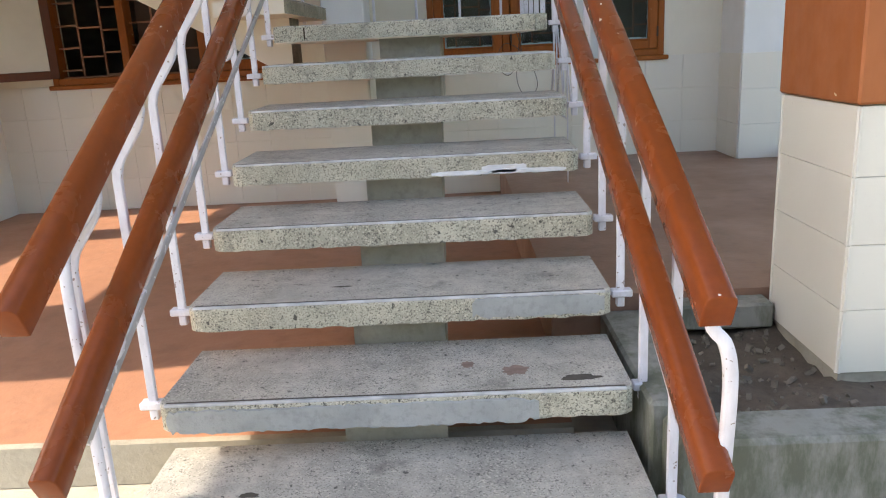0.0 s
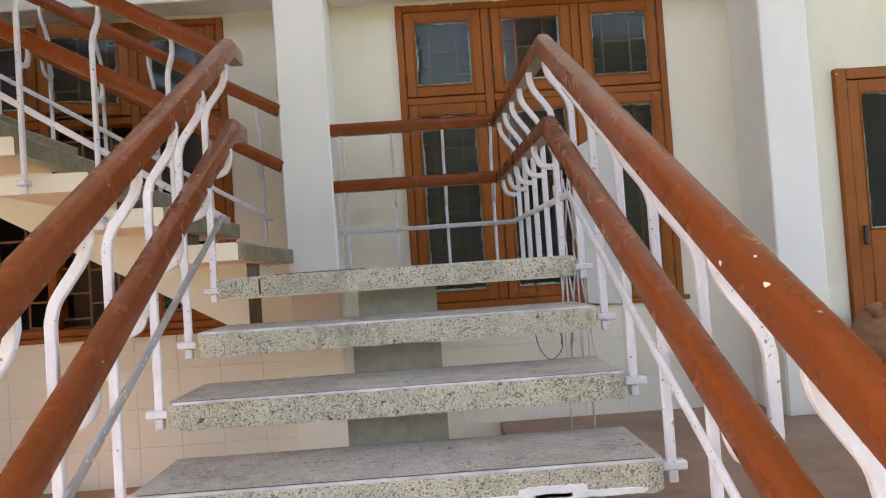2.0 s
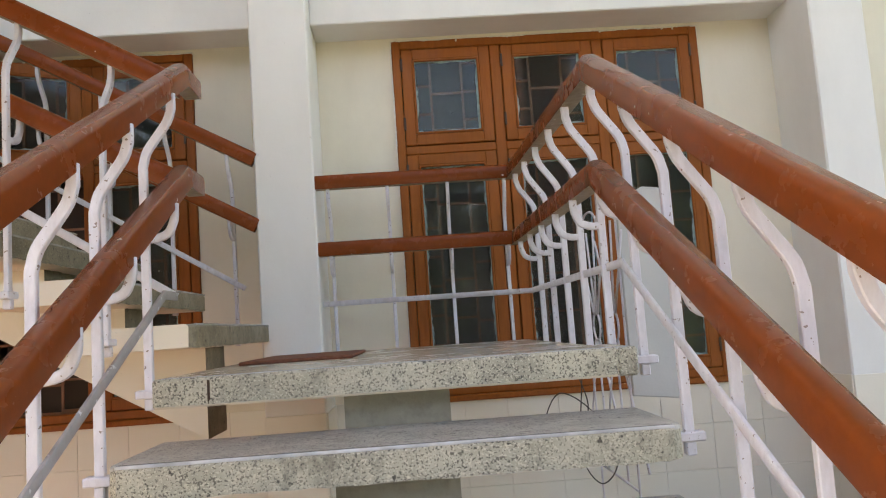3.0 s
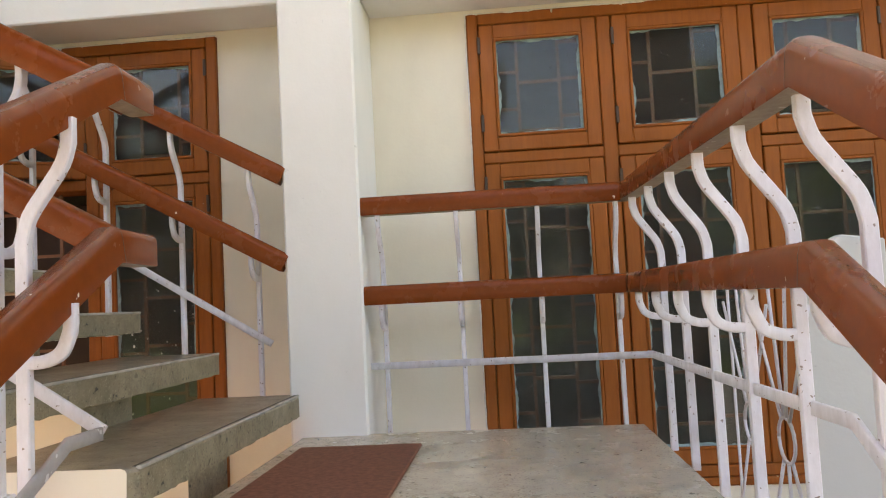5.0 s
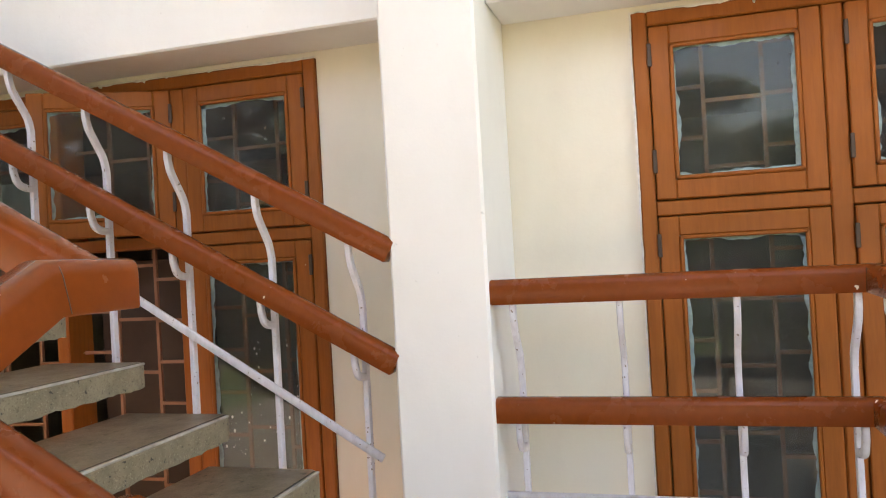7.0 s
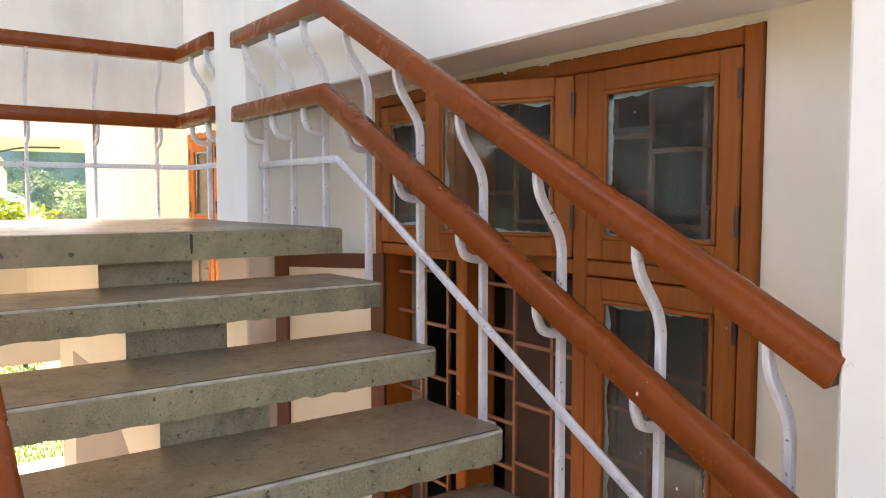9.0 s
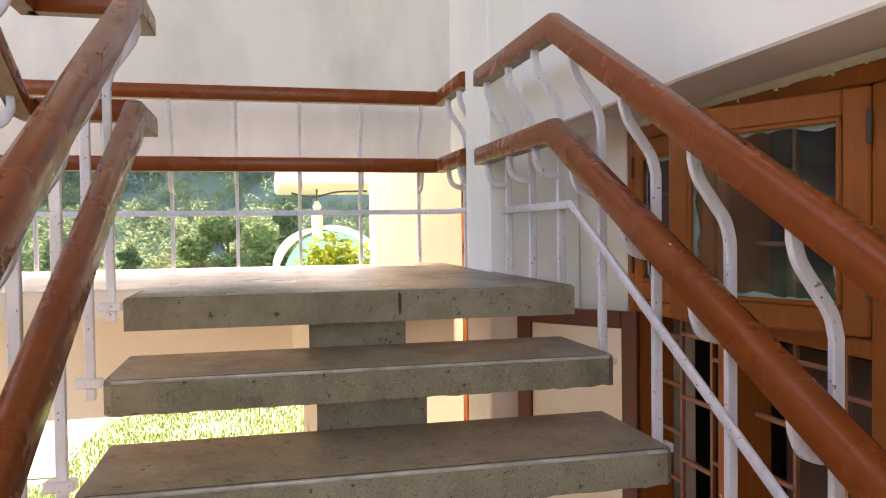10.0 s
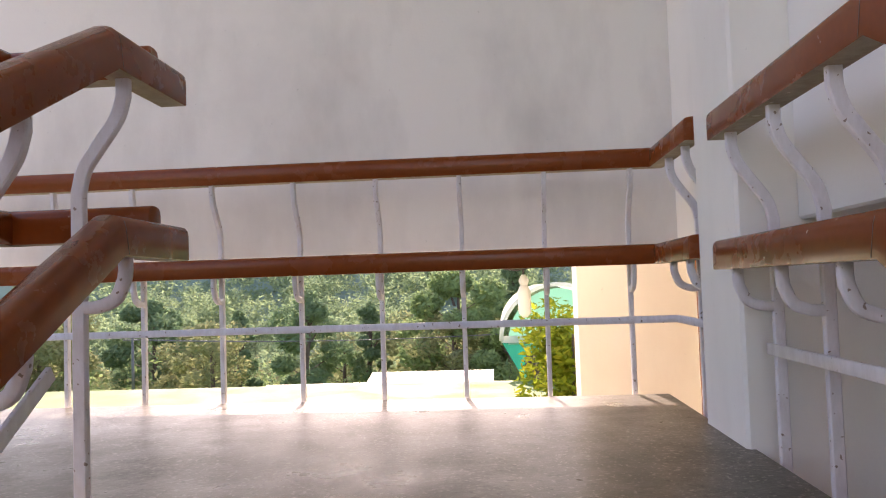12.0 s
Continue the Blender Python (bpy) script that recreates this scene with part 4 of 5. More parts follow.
shut_l, shut_r = ("l", 0.0, M_GLASS), ("r", 0.0, M_GLASS)
tall_window("window_1", 0.018, 1.675, "brown wooden six-leaf window with dusty panes, shut", [(shut_l, shut_l), (shut_l, shut_l), (shut_r, shut_r)])
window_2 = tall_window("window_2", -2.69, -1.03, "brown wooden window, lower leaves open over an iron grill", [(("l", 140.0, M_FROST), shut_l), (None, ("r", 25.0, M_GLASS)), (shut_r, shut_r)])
tall_window("window_3", -4.95, -3.55, "brown wooden window with pale glass beyond the pillar", [(shut_l, shut_l), (shut_l, shut_l), (shut_r, shut_r)])
def splashes(parent, x0, x1, z0, z1, y):
    """White lime specks on a pane, thicker low down."""
    rnd = random.Random(14)
    bm = bmesh.new()
    for _ in range(150):
        x, z = rnd.uniform(x0, x1), z0 + (z1 - z0) * rnd.random() ** 1.8
        r = 0.0012 + 0.004 * rnd.random() ** 3
        c = bm.verts.new((x, y - 0.001, z))
        ring = [bm.verts.new((x + r * math.cos(i * 1.047) * rnd.uniform(0.6, 1.2), y, z + 1.4 * r * math.sin(i * 1.047))) for i in range(6)]
        for i in range(6):
            bm.faces.new((c, ring[i], ring[(i + 1) % 6]))
    part("lime_specks", bm, M_FLAKE, parent, "white lime specks splashed on the pane")


splashes(window_2, -1.46, -1.14, 1.17, 1.97, WALL_Y - 0.0045)
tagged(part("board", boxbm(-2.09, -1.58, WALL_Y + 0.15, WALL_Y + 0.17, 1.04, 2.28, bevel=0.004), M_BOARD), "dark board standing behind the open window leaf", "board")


def porch_door():
    top = thing("door_1", "brown panelled wooden door with glass in its upper half", "door", "structure")
    x0, x1, z0, z1 = 2.70, 3.54, FLOOR_R, 2.375
    y = WALL_Y - 0.01
    fr = bmesh.new()
    box(fr, x0 + 0.002, x0 + 0.07, y - 0.03, y + 0.10, z0, z1, bevel=0.005)
    box(fr, x1 - 0.07, x1 - 0.002, y - 0.03, y + 0.10, z0, z1, bevel=0.005)
    box(fr, x0 + 0.07, x1 - 0.07, y - 0.03, y + 0.10, z1 - 0.07, z1 - 0.002, bevel=0.005)
    part("frame", fr, M_WOOD, top)
    lf = leaf(top, x0 + 0.074, x1 - 0.074, z0 + 0.01, z1 - 0.075, y, stile=0.075, rail_low=1.0)
    part("panel", boxbm(x0 + 0.15, x1 - 0.15, y - 0.026, y - 0.017, z0 + 0.12, 1.08, bevel=0.004), M_WOOD, lf)
    part("handle", boxbm(x0 + 0.10, x0 + 0.125, y - 0.05, y - 0.018, 1.28, 1.40, bevel=0.006), M_HINGE, lf, "dark metal handle")


porch_door()

# ---- things on the floors ----
tagged(part("doormat", boxbm(-0.555, -0.165, 4.30, 4.985, L1, L1 + 0.012, bevel=0.004, m=pose(0, 0, 0)), M_MAT), "thin dark red doormat lying on the landing", "doormat")


def lathe(bm, profile, steps=24, m=None):
    """profile of (radius, z) turned about z."""
    rings = []
    for r, z in profile:
        rings.append([bm.verts.new((r * math.cos(2 * math.pi * i / steps), r * math.sin(2 * math.pi * i / steps), z)) for i in range(steps)])
    for a, b in zip(rings, rings[1:]):
        for i in range(steps):
            bm.faces.new((a[i], a[(i + 1) % steps], b[(i + 1) % steps], b[i])).smooth = True
    bm.faces.new(rings[0][::-1])
    bm.faces.new(rings[-1])
    bmesh.ops.recalc_face_normals(bm, faces=bm.faces)
    if m is not None:
        bmesh.ops.transform(bm, matrix=m, verts=bm.verts)
    return bm


M_BAMBOO = plain("woven bamboo", (0.50, 0.40, 0.25), 0.7, 0, 0.5, 70)
M_SACK1 = plain("brown sack cloth", (0.30, 0.14, 0.075), 0.9, 0, 0.4, 25)
M_SACK2 = plain("tan sack cloth", (0.34, 0.21, 0.10), 0.9, 0, 0.45, 18)
M_SACK3 = plain("grey plastic sack", (0.24, 0.22, 0.22), 0.6, 0, 0.4, 18)
M_CABLE = plain("dark cable", (0.07, 0.055, 0.05), 0.6)
M_PANEL = plaster("grey painted board", (0.52, 0.52, 0.50), (0.36, 0.36, 0.34), 0.4)
M_SWITCH = plain("aged cream plastic", (0.62, 0.52, 0.30), 0.5)


def winnowing_tray():
    top = thing("winnowing_tray", "round flat woven bamboo tray lying on the floor", "basket")
    x, y, z, r = 2.72, 4.92, FLOOR_R, 0.42
    bm = lathe(bmesh.new(), [(0.02, 0.012), (r * 0.8, 0.012), (r * 0.98, 0.05), (r * 0.98, 0.058), (r * 0.8, 0.022), (0.02, 0.020)], 40, pose(x, y, z))
    part("dish", bm, M_BAMBOO, top)
    bm = bmesh.new()
    sweep(bm, [(x + r * math.cos(a), y + r * math.sin(a), z + 0.055) for a in [2 * math.pi * i / 40 for i in range(41)]], bar_profile(0.012, 0.016))
    part("rim", bm, M_BAMBOO, top)
    knot = boxbm(-0.017, 0.017, -0.006, 0.006, -0.02, 0.02, bevel=0.002)
    first = part("binding", knot, M_SACK2, top, "cord binding on the rim")
    for i in range(44):
        a = 2 * math.pi * i / 44
        ob = first if i == 0 else new("binding", first.data)
        ob.parent = top
        ob.matrix_basis = pose(x + r * math.cos(a), y + r * math.sin(a), z + 0.055, 0, 0, math.degrees(a))


winnowing_tray()


def sack(x, y, z, sx, sy, sz, turn, mat, label, seed, tie=True):
    bm = bmesh.new()
    bmesh.ops.create_icosphere(bm, subdivisions=4, radius=1)
    for v in bm.verts:
        p = v.co.copy()
        q = Vector((math.copysign(abs(p.x) ** 0.7, p.x), math.copysign(abs(p.y) ** 0.7, p.y), math.copysign(abs(p.z) ** 0.75, p.z)))
        w = 0.10 * noise.noise(p * 1.7 + Vector((seed, 0, 0))) + 0.05 * noise.noise(p * 4.5 + Vector((seed, 5, 0)))
        w += 0.025 * noise.noise(Vector((p.x * 12, p.y * 3, p.z * 12 + seed)))
        v.co = Vector((q.x * sx, q.y * sy, max(q.z, -0.93) * sz)) * (1 + w)
        v.co.z = max(v.co.z, -0.92 * sz)
    for f in bm.faces:
        f.smooth = True
    bmesh.ops.transform(bm, matrix=pose(x, y, z + 0.92 * sz, 0, 0, turn), verts=bm.verts)
    ob = tagged(part("sack", bm, mat), label, "sack")
    if tie:
        ear = lathe(bmesh.new(), [(0.03, 0.0), (0.022, 0.03), (0.05, 0.075), (0.02, 0.09)], 12, pose(x - sx * 0.55, y - sy * 0.4, z + 1.72 * sz, 10, -25, 0))
        part("tied_neck", ear, mat, ob)
    return ob


sack(2.78, 5.42, FLOOR_R, 0.34, 0.19, 0.12, 8, M_SACK2, "flattened tan cloth sack lying by the door", 1, False)
sack(3.10, 5.30, FLOOR_R, 0.30, 0.20, 0.11, -14, M_SACK3, "creased grey plastic sack on the floor", 5, False)
sack(2.86, 5.46, FLOOR_R + 0.20, 0.24, 0.17, 0.17, -6, M_SACK1, "full reddish brown cloth sack on others", 9)
sack(3.20, 5.34, FLOOR_R + 0.19, 0.22, 0.15, 0.09, 20, M_SACK1, "slack brown cloth sack on others", 13, False)


def wire_gate():
    top = thing("iron_gate", "thin white iron gate with rings and grey board by landing", "gate")
    bm = bmesh.new()
    x, y0 = 0.84, 4.52
    pr = bar_profile(0.004, 0.004)

    def rod(pts):
        part("rod", sweep(bmesh.new(), pts, pr, Vector((1, 0.01, 0))), M_BAR, top)
    bm.free()
    z0, z1 = FLOOR_R + 0.02, 1.86
    rod([(x, y0, z0), (x, y0, z1)])
    rod([(x, y0 + 0.6, z0), (x, y0 + 0.6, z1)])
    cx, cz = y0 + 0.30, 1.36
    for i, r in ((0, 0.06), (1, 0.06)):
        c = cz - i * 0.0
        yy = y0 + 0.15 + i * 0.30
        rod([(x, yy + r * math.cos(a), c + r * math.sin(a)) for a in [2 * math.pi * q / 16 for q in range(17)]])
        for a in (60, 82, 100, 122):
            d = Vector((0, math.cos(radians(a)), math.sin(radians(a))))
            rod([Vector((x, yy, c)) + d * r, Vector((x, yy, c)) + d * 0.42])
        for a in (-60, -90, -120):
            d = Vector((0, math.cos(radians(a)), math.sin(radians(a))))
            rod([Vector((x, yy, c)) + d * r, Vector((x, yy, c)) + d * 0.6])
        rod([(x, yy + 0.15 * math.cos(a), 1.78 + 0.08 * math.sin(a)) for a in [math.pi * q / 10 for q in range(11)]])
    rod([(x, y0, 0.75), (x, y0 + 0.6, 0.75)])
    outline = [(0.844, 1.10), (1.03, 1.08), (1.055, 1.11), (1.055, 1.87), (0.95, 1.885), (0.844, 1.83)]
    pb = bmesh.new()
    sides = [[pb.verts.new((u, v, w)) for u, w in outline] for v in (y0 - 0.018, y0 + 0.018)]
    pb.faces.new(sides[0])
    pb.faces.new(sides[1][::-1])
    for q in range(6):
        pb.faces.new((sides[0][q], sides[1][q], sides[1][(q + 1) % 6], sides[0][(q + 1) % 6]))
    bmesh.ops.recalc_face_normals(pb, faces=pb.faces)
    bmesh.ops.bevel(pb, geom=pb.edges[:], offset=0.004, segments=1, affect="EDGES")
    part("plate", pb, M_PANEL, top, "weathered grey painted board fixed to the gate")


wire_gate()


def hanging_cable():
    bm = bmesh.new()
    pr = bar_profile(0.0016, 0.0016)
    z = L1 - THICK
    sweep(bm, curve_through([(0.50, 3.80, z), (0.52, 3.80, z - 0.10), (0.46, 3.81, z - 0.20), (0.40, 3.82, z - 0.14), (0.45, 3.83, z - 0.05), (0.55, 3.84, z - 0.12), (0.60, 3.84, z - 0.25), (0.55, 3.84, z - 0.31), (0.50, 3.84, z - 0.22), (0.52, 3.84, z)], 6), pr, Vector((0.1, 1, 0.1)))
    tagged(part("cable", bm, M_CABLE), "thin dark cable hanging in loops under the landing", "cable")


hanging_cable()
tagged(part("switch_box", boxbm(P2[0] - 0.035, P2[0], 5.40, 5.50, 2.37, 2.50, bevel=0.006), M_SWITCH), "small aged cream junction box on the pillar", "box")


# ---- outside: neighbouring wing, greenhouse, sheds ----
def canopy():
    top = thing("canopy", "white concrete canopy of the neighbouring wing", "canopy")
    part("slab", boxbm(-9.2, -7.0, 4.53, 9.0, 3.02, 3.24, bevel=0.02), M_WHITE, top)
    part("wall", boxbm(-9.0, -7.2, 6.4, 9.0, 0.0, 3.02), M_WALL, top)
    bulb = thing("lamp", "bare white bulb hanging from the canopy on a cord", "lamp")
    bx, by = -8.0, 4.92
    part("cord", sweep(bmesh.new(), [(bx, by, 3.02), (bx, by, 2.88)], bar_profile(0.008, 0.008), Vector((1, 0, 0))), M_CABLE, bulb)
    part("holder", lathe(bmesh.new(), [(0.03, 0), (0.045, 0.05), (0.02, 0.1)], 12, pose(bx, by, 2.80)), M_WHITE, bulb)
    part("bulb", lathe(bmesh.new(), [(0.02, 0), (0.055, 0.04), (0.06, 0.22), (0.03, 0.28)], 14, pose(bx, by, 2.53)), M_WHITE, bulb)
    part("wire", sweep(bmesh.new(), curve_through([(bx, by - 0.25, 2.98), (bx, by - 0.05, 2.94), (bx, by + 0.2, 2.99), (bx, by + 0.5, 3.0)], 4), bar_profile(0.008, 0.008), Vector((1, 0, 0))), M_CABLE, bulb)


canopy()
M_NET = leaf_material("teal shade net", (0.02, 0.42, 0.33), (0.03, 0.46, 0.36), (0.05, 0.5, 0.4), 0.6)
M_NET2 = leaf_material("pale teal net", (0.35, 0.62, 0.52), (0.4, 0.66, 0.56), (0.45, 0.7, 0.6), 0.6)
M_PLASTIC = leaf_material("milky plastic sheet", (0.7, 0.72, 0.66), (0.74, 0.75, 0.68), (0.78, 0.78, 0.7), 0.5)
M_ROOFA = plain("white roof sheet", (0.10, 0.10, 0.098), 0.5, 0.0, 0.3, 3)
M_ROOFB = plain("faded pink roof sheet", (0.06, 0.042, 0.04), 0.5, 0.0, 0.3, 3)
M_ROOFC = plain("pale green roof sheet", (0.075, 0.095, 0.088), 0.5, 0.0, 0.3, 3)
M_BARK = plain("bark", (0.13, 0.095, 0.07), 0.9, 0, 0.5, 6)


def prism(bm, outline, xa, xb):
    a = [bm.verts.new((xa, y, z)) for y, z in outline]
    b = [bm.verts.new((xb, y, z)) for y, z in outline]
    n = len(outline)
    bm.faces.new(a)
    bm.faces.new(b[::-1])
    for i in range(n):
        bm.faces.new((a[i], a[(i + 1) % n], b[(i + 1) % n], b[i]))
    bmesh.ops.recalc_face_normals(bm, faces=bm.faces)


def greenhouse():
    top = thing("greenhouse", "arched greenhouse with milky plastic roof and teal netting", "greenhouse")
    x0, x1, yc, w, h, zb = -25.0, -33.0, 6.5, 1.75, 2.9, -0.15
    arch = [(yc + w * math.cos(a), zb + h * (0.42 + 0.58 * math.sin(a))) for a in [math.pi * i / 18 for i in range(19)]]
    bm = bmesh.new()
    rings = [[bm.verts.new((x, y, z)) for y, z in arch] for x in (x0, x1)]
    for i in range(18):
        bm.faces.new((rings[0][i], rings[0][i + 1], rings[1][i + 1], rings[1][i])).smooth = True
    bmesh.ops.solidify(bm, geom=bm.faces[:], thickness=0.03)
    part("roof", bm, M_PLASTIC, top).visible_shadow = False
    bm = bmesh.new()
    side = [(yc - w, zb + 0.42 * h), (yc - w * 0.62, zb), (yc + w, zb), (yc + w, zb + 0.42 * h)]
    prism(bm, side, x0 - 0.06, x0 - 0.02)
    part("lower_net", bm, M_NET, top, "saturated teal shade net")
    bm = bmesh.new()
    prism(bm, [(y + (yc - y) * 0.12, z - 0.12) for y, z in arch], x0 - 0.012, x0 + 0.012)
    part("upper_net", bm, M_NET2, top, "faded pale teal net")
    rim = bmesh.new()
    sweep(rim, [(x0 + 0.03, y, z) for y, z in arch], bar_profile(0.06, 0.09), Vector((1, 0.02, 0)))
    part("hoop", rim, M_PLASTIC, top)
    part("band", boxbm(x0 - 0.05, x0 + 0.06, yc - w, yc + w, zb + 0.40 * h, zb + 0.47 * h), M_PLASTIC, top)


greenhouse()


def shed(x, y, z, lx, ly, label, mats, sheets):
    top = thing("shed", label, "shed")
    part("wall", boxbm(x - lx / 2 + 0.2, x + lx / 2 - 0.2, y - ly / 2 + 0.2, y + ly / 2 - 0.2, z - 3.5, z - 0.35), M_WALL, top)
    w = ly / sheets
    for i in range(sheets):
        bm = bmesh.new()
        for j in range(10):
            a, b = -w / 2 + w * j / 10, -w / 2 + w * (j + 1) / 10
            box(bm, -lx / 2, lx / 2, a, b, 0.015 * (j % 2), 0.03 + 0.015 * (j % 2))
        bmesh.ops.transform(bm, matrix=pose(x, y - ly / 2 + (i + 0.5) * w, z - 0.1, 0, 9, 0), verts=bm.verts)
        part("roof_sheet", bm, mats[i % len(mats)], top)


shed(-34.0, 1.7, -1.15, 3.2, 5.4, "low shed with white and faded pink striped roof", [M_ROOFA, M_ROOFB, M_ROOFA, M_ROOFC], 14)
shed(-33.0, -3.4, -1.65, 4.5, 4.6, "low shed with a pale green sheet roof", [M_ROOFC], 6)


def utility_pole(x, y, z, h):
    top = thing("utility_pole", "thin grey utility pole with crossarm and wires", "pole")
    part("shaft", lathe(bmesh.new(), [(0.09, 0), (0.06, h)], 10, pose(x, y, z)), M_ROOFA, top)
    part("crossarm", boxbm(x - 0.05, x + 0.05, y - 0.5, y + 0.5, z + h - 0.4, z + h - 0.32), M_ROOFA, top)
    for o in (-0.45, 0.0, 0.45):
        pts = [(x + 0.3 * t, y + o + 38 * t, z + h - 0.35 - 3.0 * 4 * t * (1 - t) * 0.28 + 1.2 * t) for t in [i / 20 for i in range(21)]]
        part("wire", sweep(bmesh.new(), pts, bar_profile(0.018, 0.018)), M_ROOFA, top)


utility_pole(-40.0, -14.2, -3.4, 4.3)

# ---- vegetation ----
M_LEAF1 = leaf_material("mid green leaves", (0.14, 0.22, 0.10), (0.20, 0.29, 0.12), (0.26, 0.34, 0.14))
M_LEAF2 = leaf_material("olive leaves", (0.17, 0.21, 0.10), (0.23, 0.26, 0.12), (0.30, 0.29, 0.14))
M_LEAF3 = leaf_material("dark leaves", (0.12, 0.20, 0.11), (0.17, 0.25, 0.13), (0.21, 0.29, 0.14))
M_LEAF4 = leaf_material("bright yellow green leaves", (0.13, 0.21, 0.018), (0.23, 0.29, 0.025), (0.35, 0.33, 0.03))
# Greens lightened and cooled: some distance haze is in the leaf colour.
M_MIDWOOD = leaf_material("mixed woodland leaves in haze", (0.15, 0.23, 0.15), (0.22, 0.31, 0.17), (0.32, 0.39, 0.19), 0.55)
# Bluish base colours stand for the haze over the far forest.
M_FAR = leaf_material("far forest leaves in haze", (0.17, 0.26, 0.25), (0.20, 0.295, 0.265), (0.23, 0.33, 0.265), 0.35)

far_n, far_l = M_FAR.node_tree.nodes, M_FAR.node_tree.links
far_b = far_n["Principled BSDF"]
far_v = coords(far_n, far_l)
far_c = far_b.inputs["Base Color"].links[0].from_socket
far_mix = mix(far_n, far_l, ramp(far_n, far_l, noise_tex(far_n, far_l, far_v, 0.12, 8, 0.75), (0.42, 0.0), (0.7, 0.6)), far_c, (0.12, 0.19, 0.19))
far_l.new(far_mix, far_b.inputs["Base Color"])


def leaf_cloud(rnd, blobs, count, size):
    """Small bent leaf cards spread over and inside lumps (centre, radii); returns vertices and faces."""
    vs, fs = [], []
    for _ in range(count):
        c, r = blobs[int(rnd.random() * len(blobs))]
        d = Vector((rnd.gauss(0, 1), rnd.gauss(0, 1), rnd.gauss(0, 1))).normalized()
        k = rnd.uniform(0.62, 1.08)
        p = Vector((c[0] + d.x * r[0] * k, c[1] + d.y * r[1] * k, c[2] + d.z * r[2] * k))
        u = Vector((rnd.gauss(0, 1), rnd.gauss(0, 1), rnd.gauss(0, 0.6))).normalized()
        v = u.cross(d + Vector((0.3 * rnd.gauss(0, 1), 0.3 * rnd.gauss(0, 1), 0.3))).normalized()
        s = size * rnd.uniform(0.6, 1.5)
        i = len(vs)
        vs += [p - u * s, p - v * s * 0.45, p + u * s + d * s * 0.25, p + v * s * 0.45]
        fs += [(i, i + 1, i + 2, i + 3)]
    return vs, fs


def mesh_from(name, vs, fs, mat):
    me = bpy.data.meshes.new(name)
    me.from_pydata([tuple(v) for v in vs], [], fs)
    me.materials.append(mat)
    return me


def make_tree(label, seed, h, spread, mat, leaves, size, slim=False):
    rnd = random.Random(seed)
    top = thing("tree", label, "tree", "", "trees on the slope")
    bm = bmesh.new()
    ring = [(math.cos(2 * math.pi * i / 7), math.sin(2 * math.pi * i / 7)) for i in range(7)]

    def limb(pts, r0, r1):
        sweep_pts = curve_through(pts, 3)
        rows = []
        for i, p in enumerate(sweep_pts):
            r = r0 + (r1 - r0) * i / (len(sweep_pts) - 1)
            rows.append([bm.verts.new(p + Vector((a * r, b * r, 0))) for a, b in ring])
        for q, w in zip(rows, rows[1:]):
            for j in range(7):
                bm.faces.new((q[j], q[(j + 1) % 7], w[(j + 1) % 7], w[j])).smooth = True
    lean = rnd.uniform(-0.06, 0.06) * h
    limb([(0, 0, -0.3), (lean * 0.4, 0, h * 0.3), (lean, lean, h * 0.62), (lean * 1.2, lean, h * 0.9)], 0.035 * h, 0.006 * h)
    blobs = []
    n = 11 if not slim else 14
    for i in range(n):
        a = i * 2.4 + rnd.random()
        z = h * (0.15 + 0.77 * i / n)
        taper = (1.0 - 0.75 * i / n) if slim else math.sin(math.pi * (0.22 + 0.62 * i / n))
        rr = spread * taper * rnd.uniform(0.55, 1.0)
        e = Vector((lean + rr * math.cos(a), lean + rr * math.sin(a), z + h * 0.06))
        limb([(lean * 0.7, lean * 0.5, z - h * 0.10), ((e.x + lean) / 2, (e.y + lean) / 2, z - h * 0.02), tuple(e)], 0.012 * h, 0.003 * h)
        b = spread * rnd.uniform(0.28, 0.46) * (0.6 + 0.5 * taper)
        blobs.append((tuple(e), (b, b, b * rnd.uniform(0.6, 0.9))))
    blobs.append(((lean, lean, h * 0.92), (spread * 0.3, spread * 0.3, h * 0.1)))
    bmesh.ops.recalc_face_normals(bm, faces=bm.faces)
    part("trunk", bm, M_BARK, top)
    vs, fs = leaf_cloud(rnd, blobs, leaves, size)
    crown = new("crown", mesh_from("crown", vs, fs, mat))
    crown.parent = top
    return top


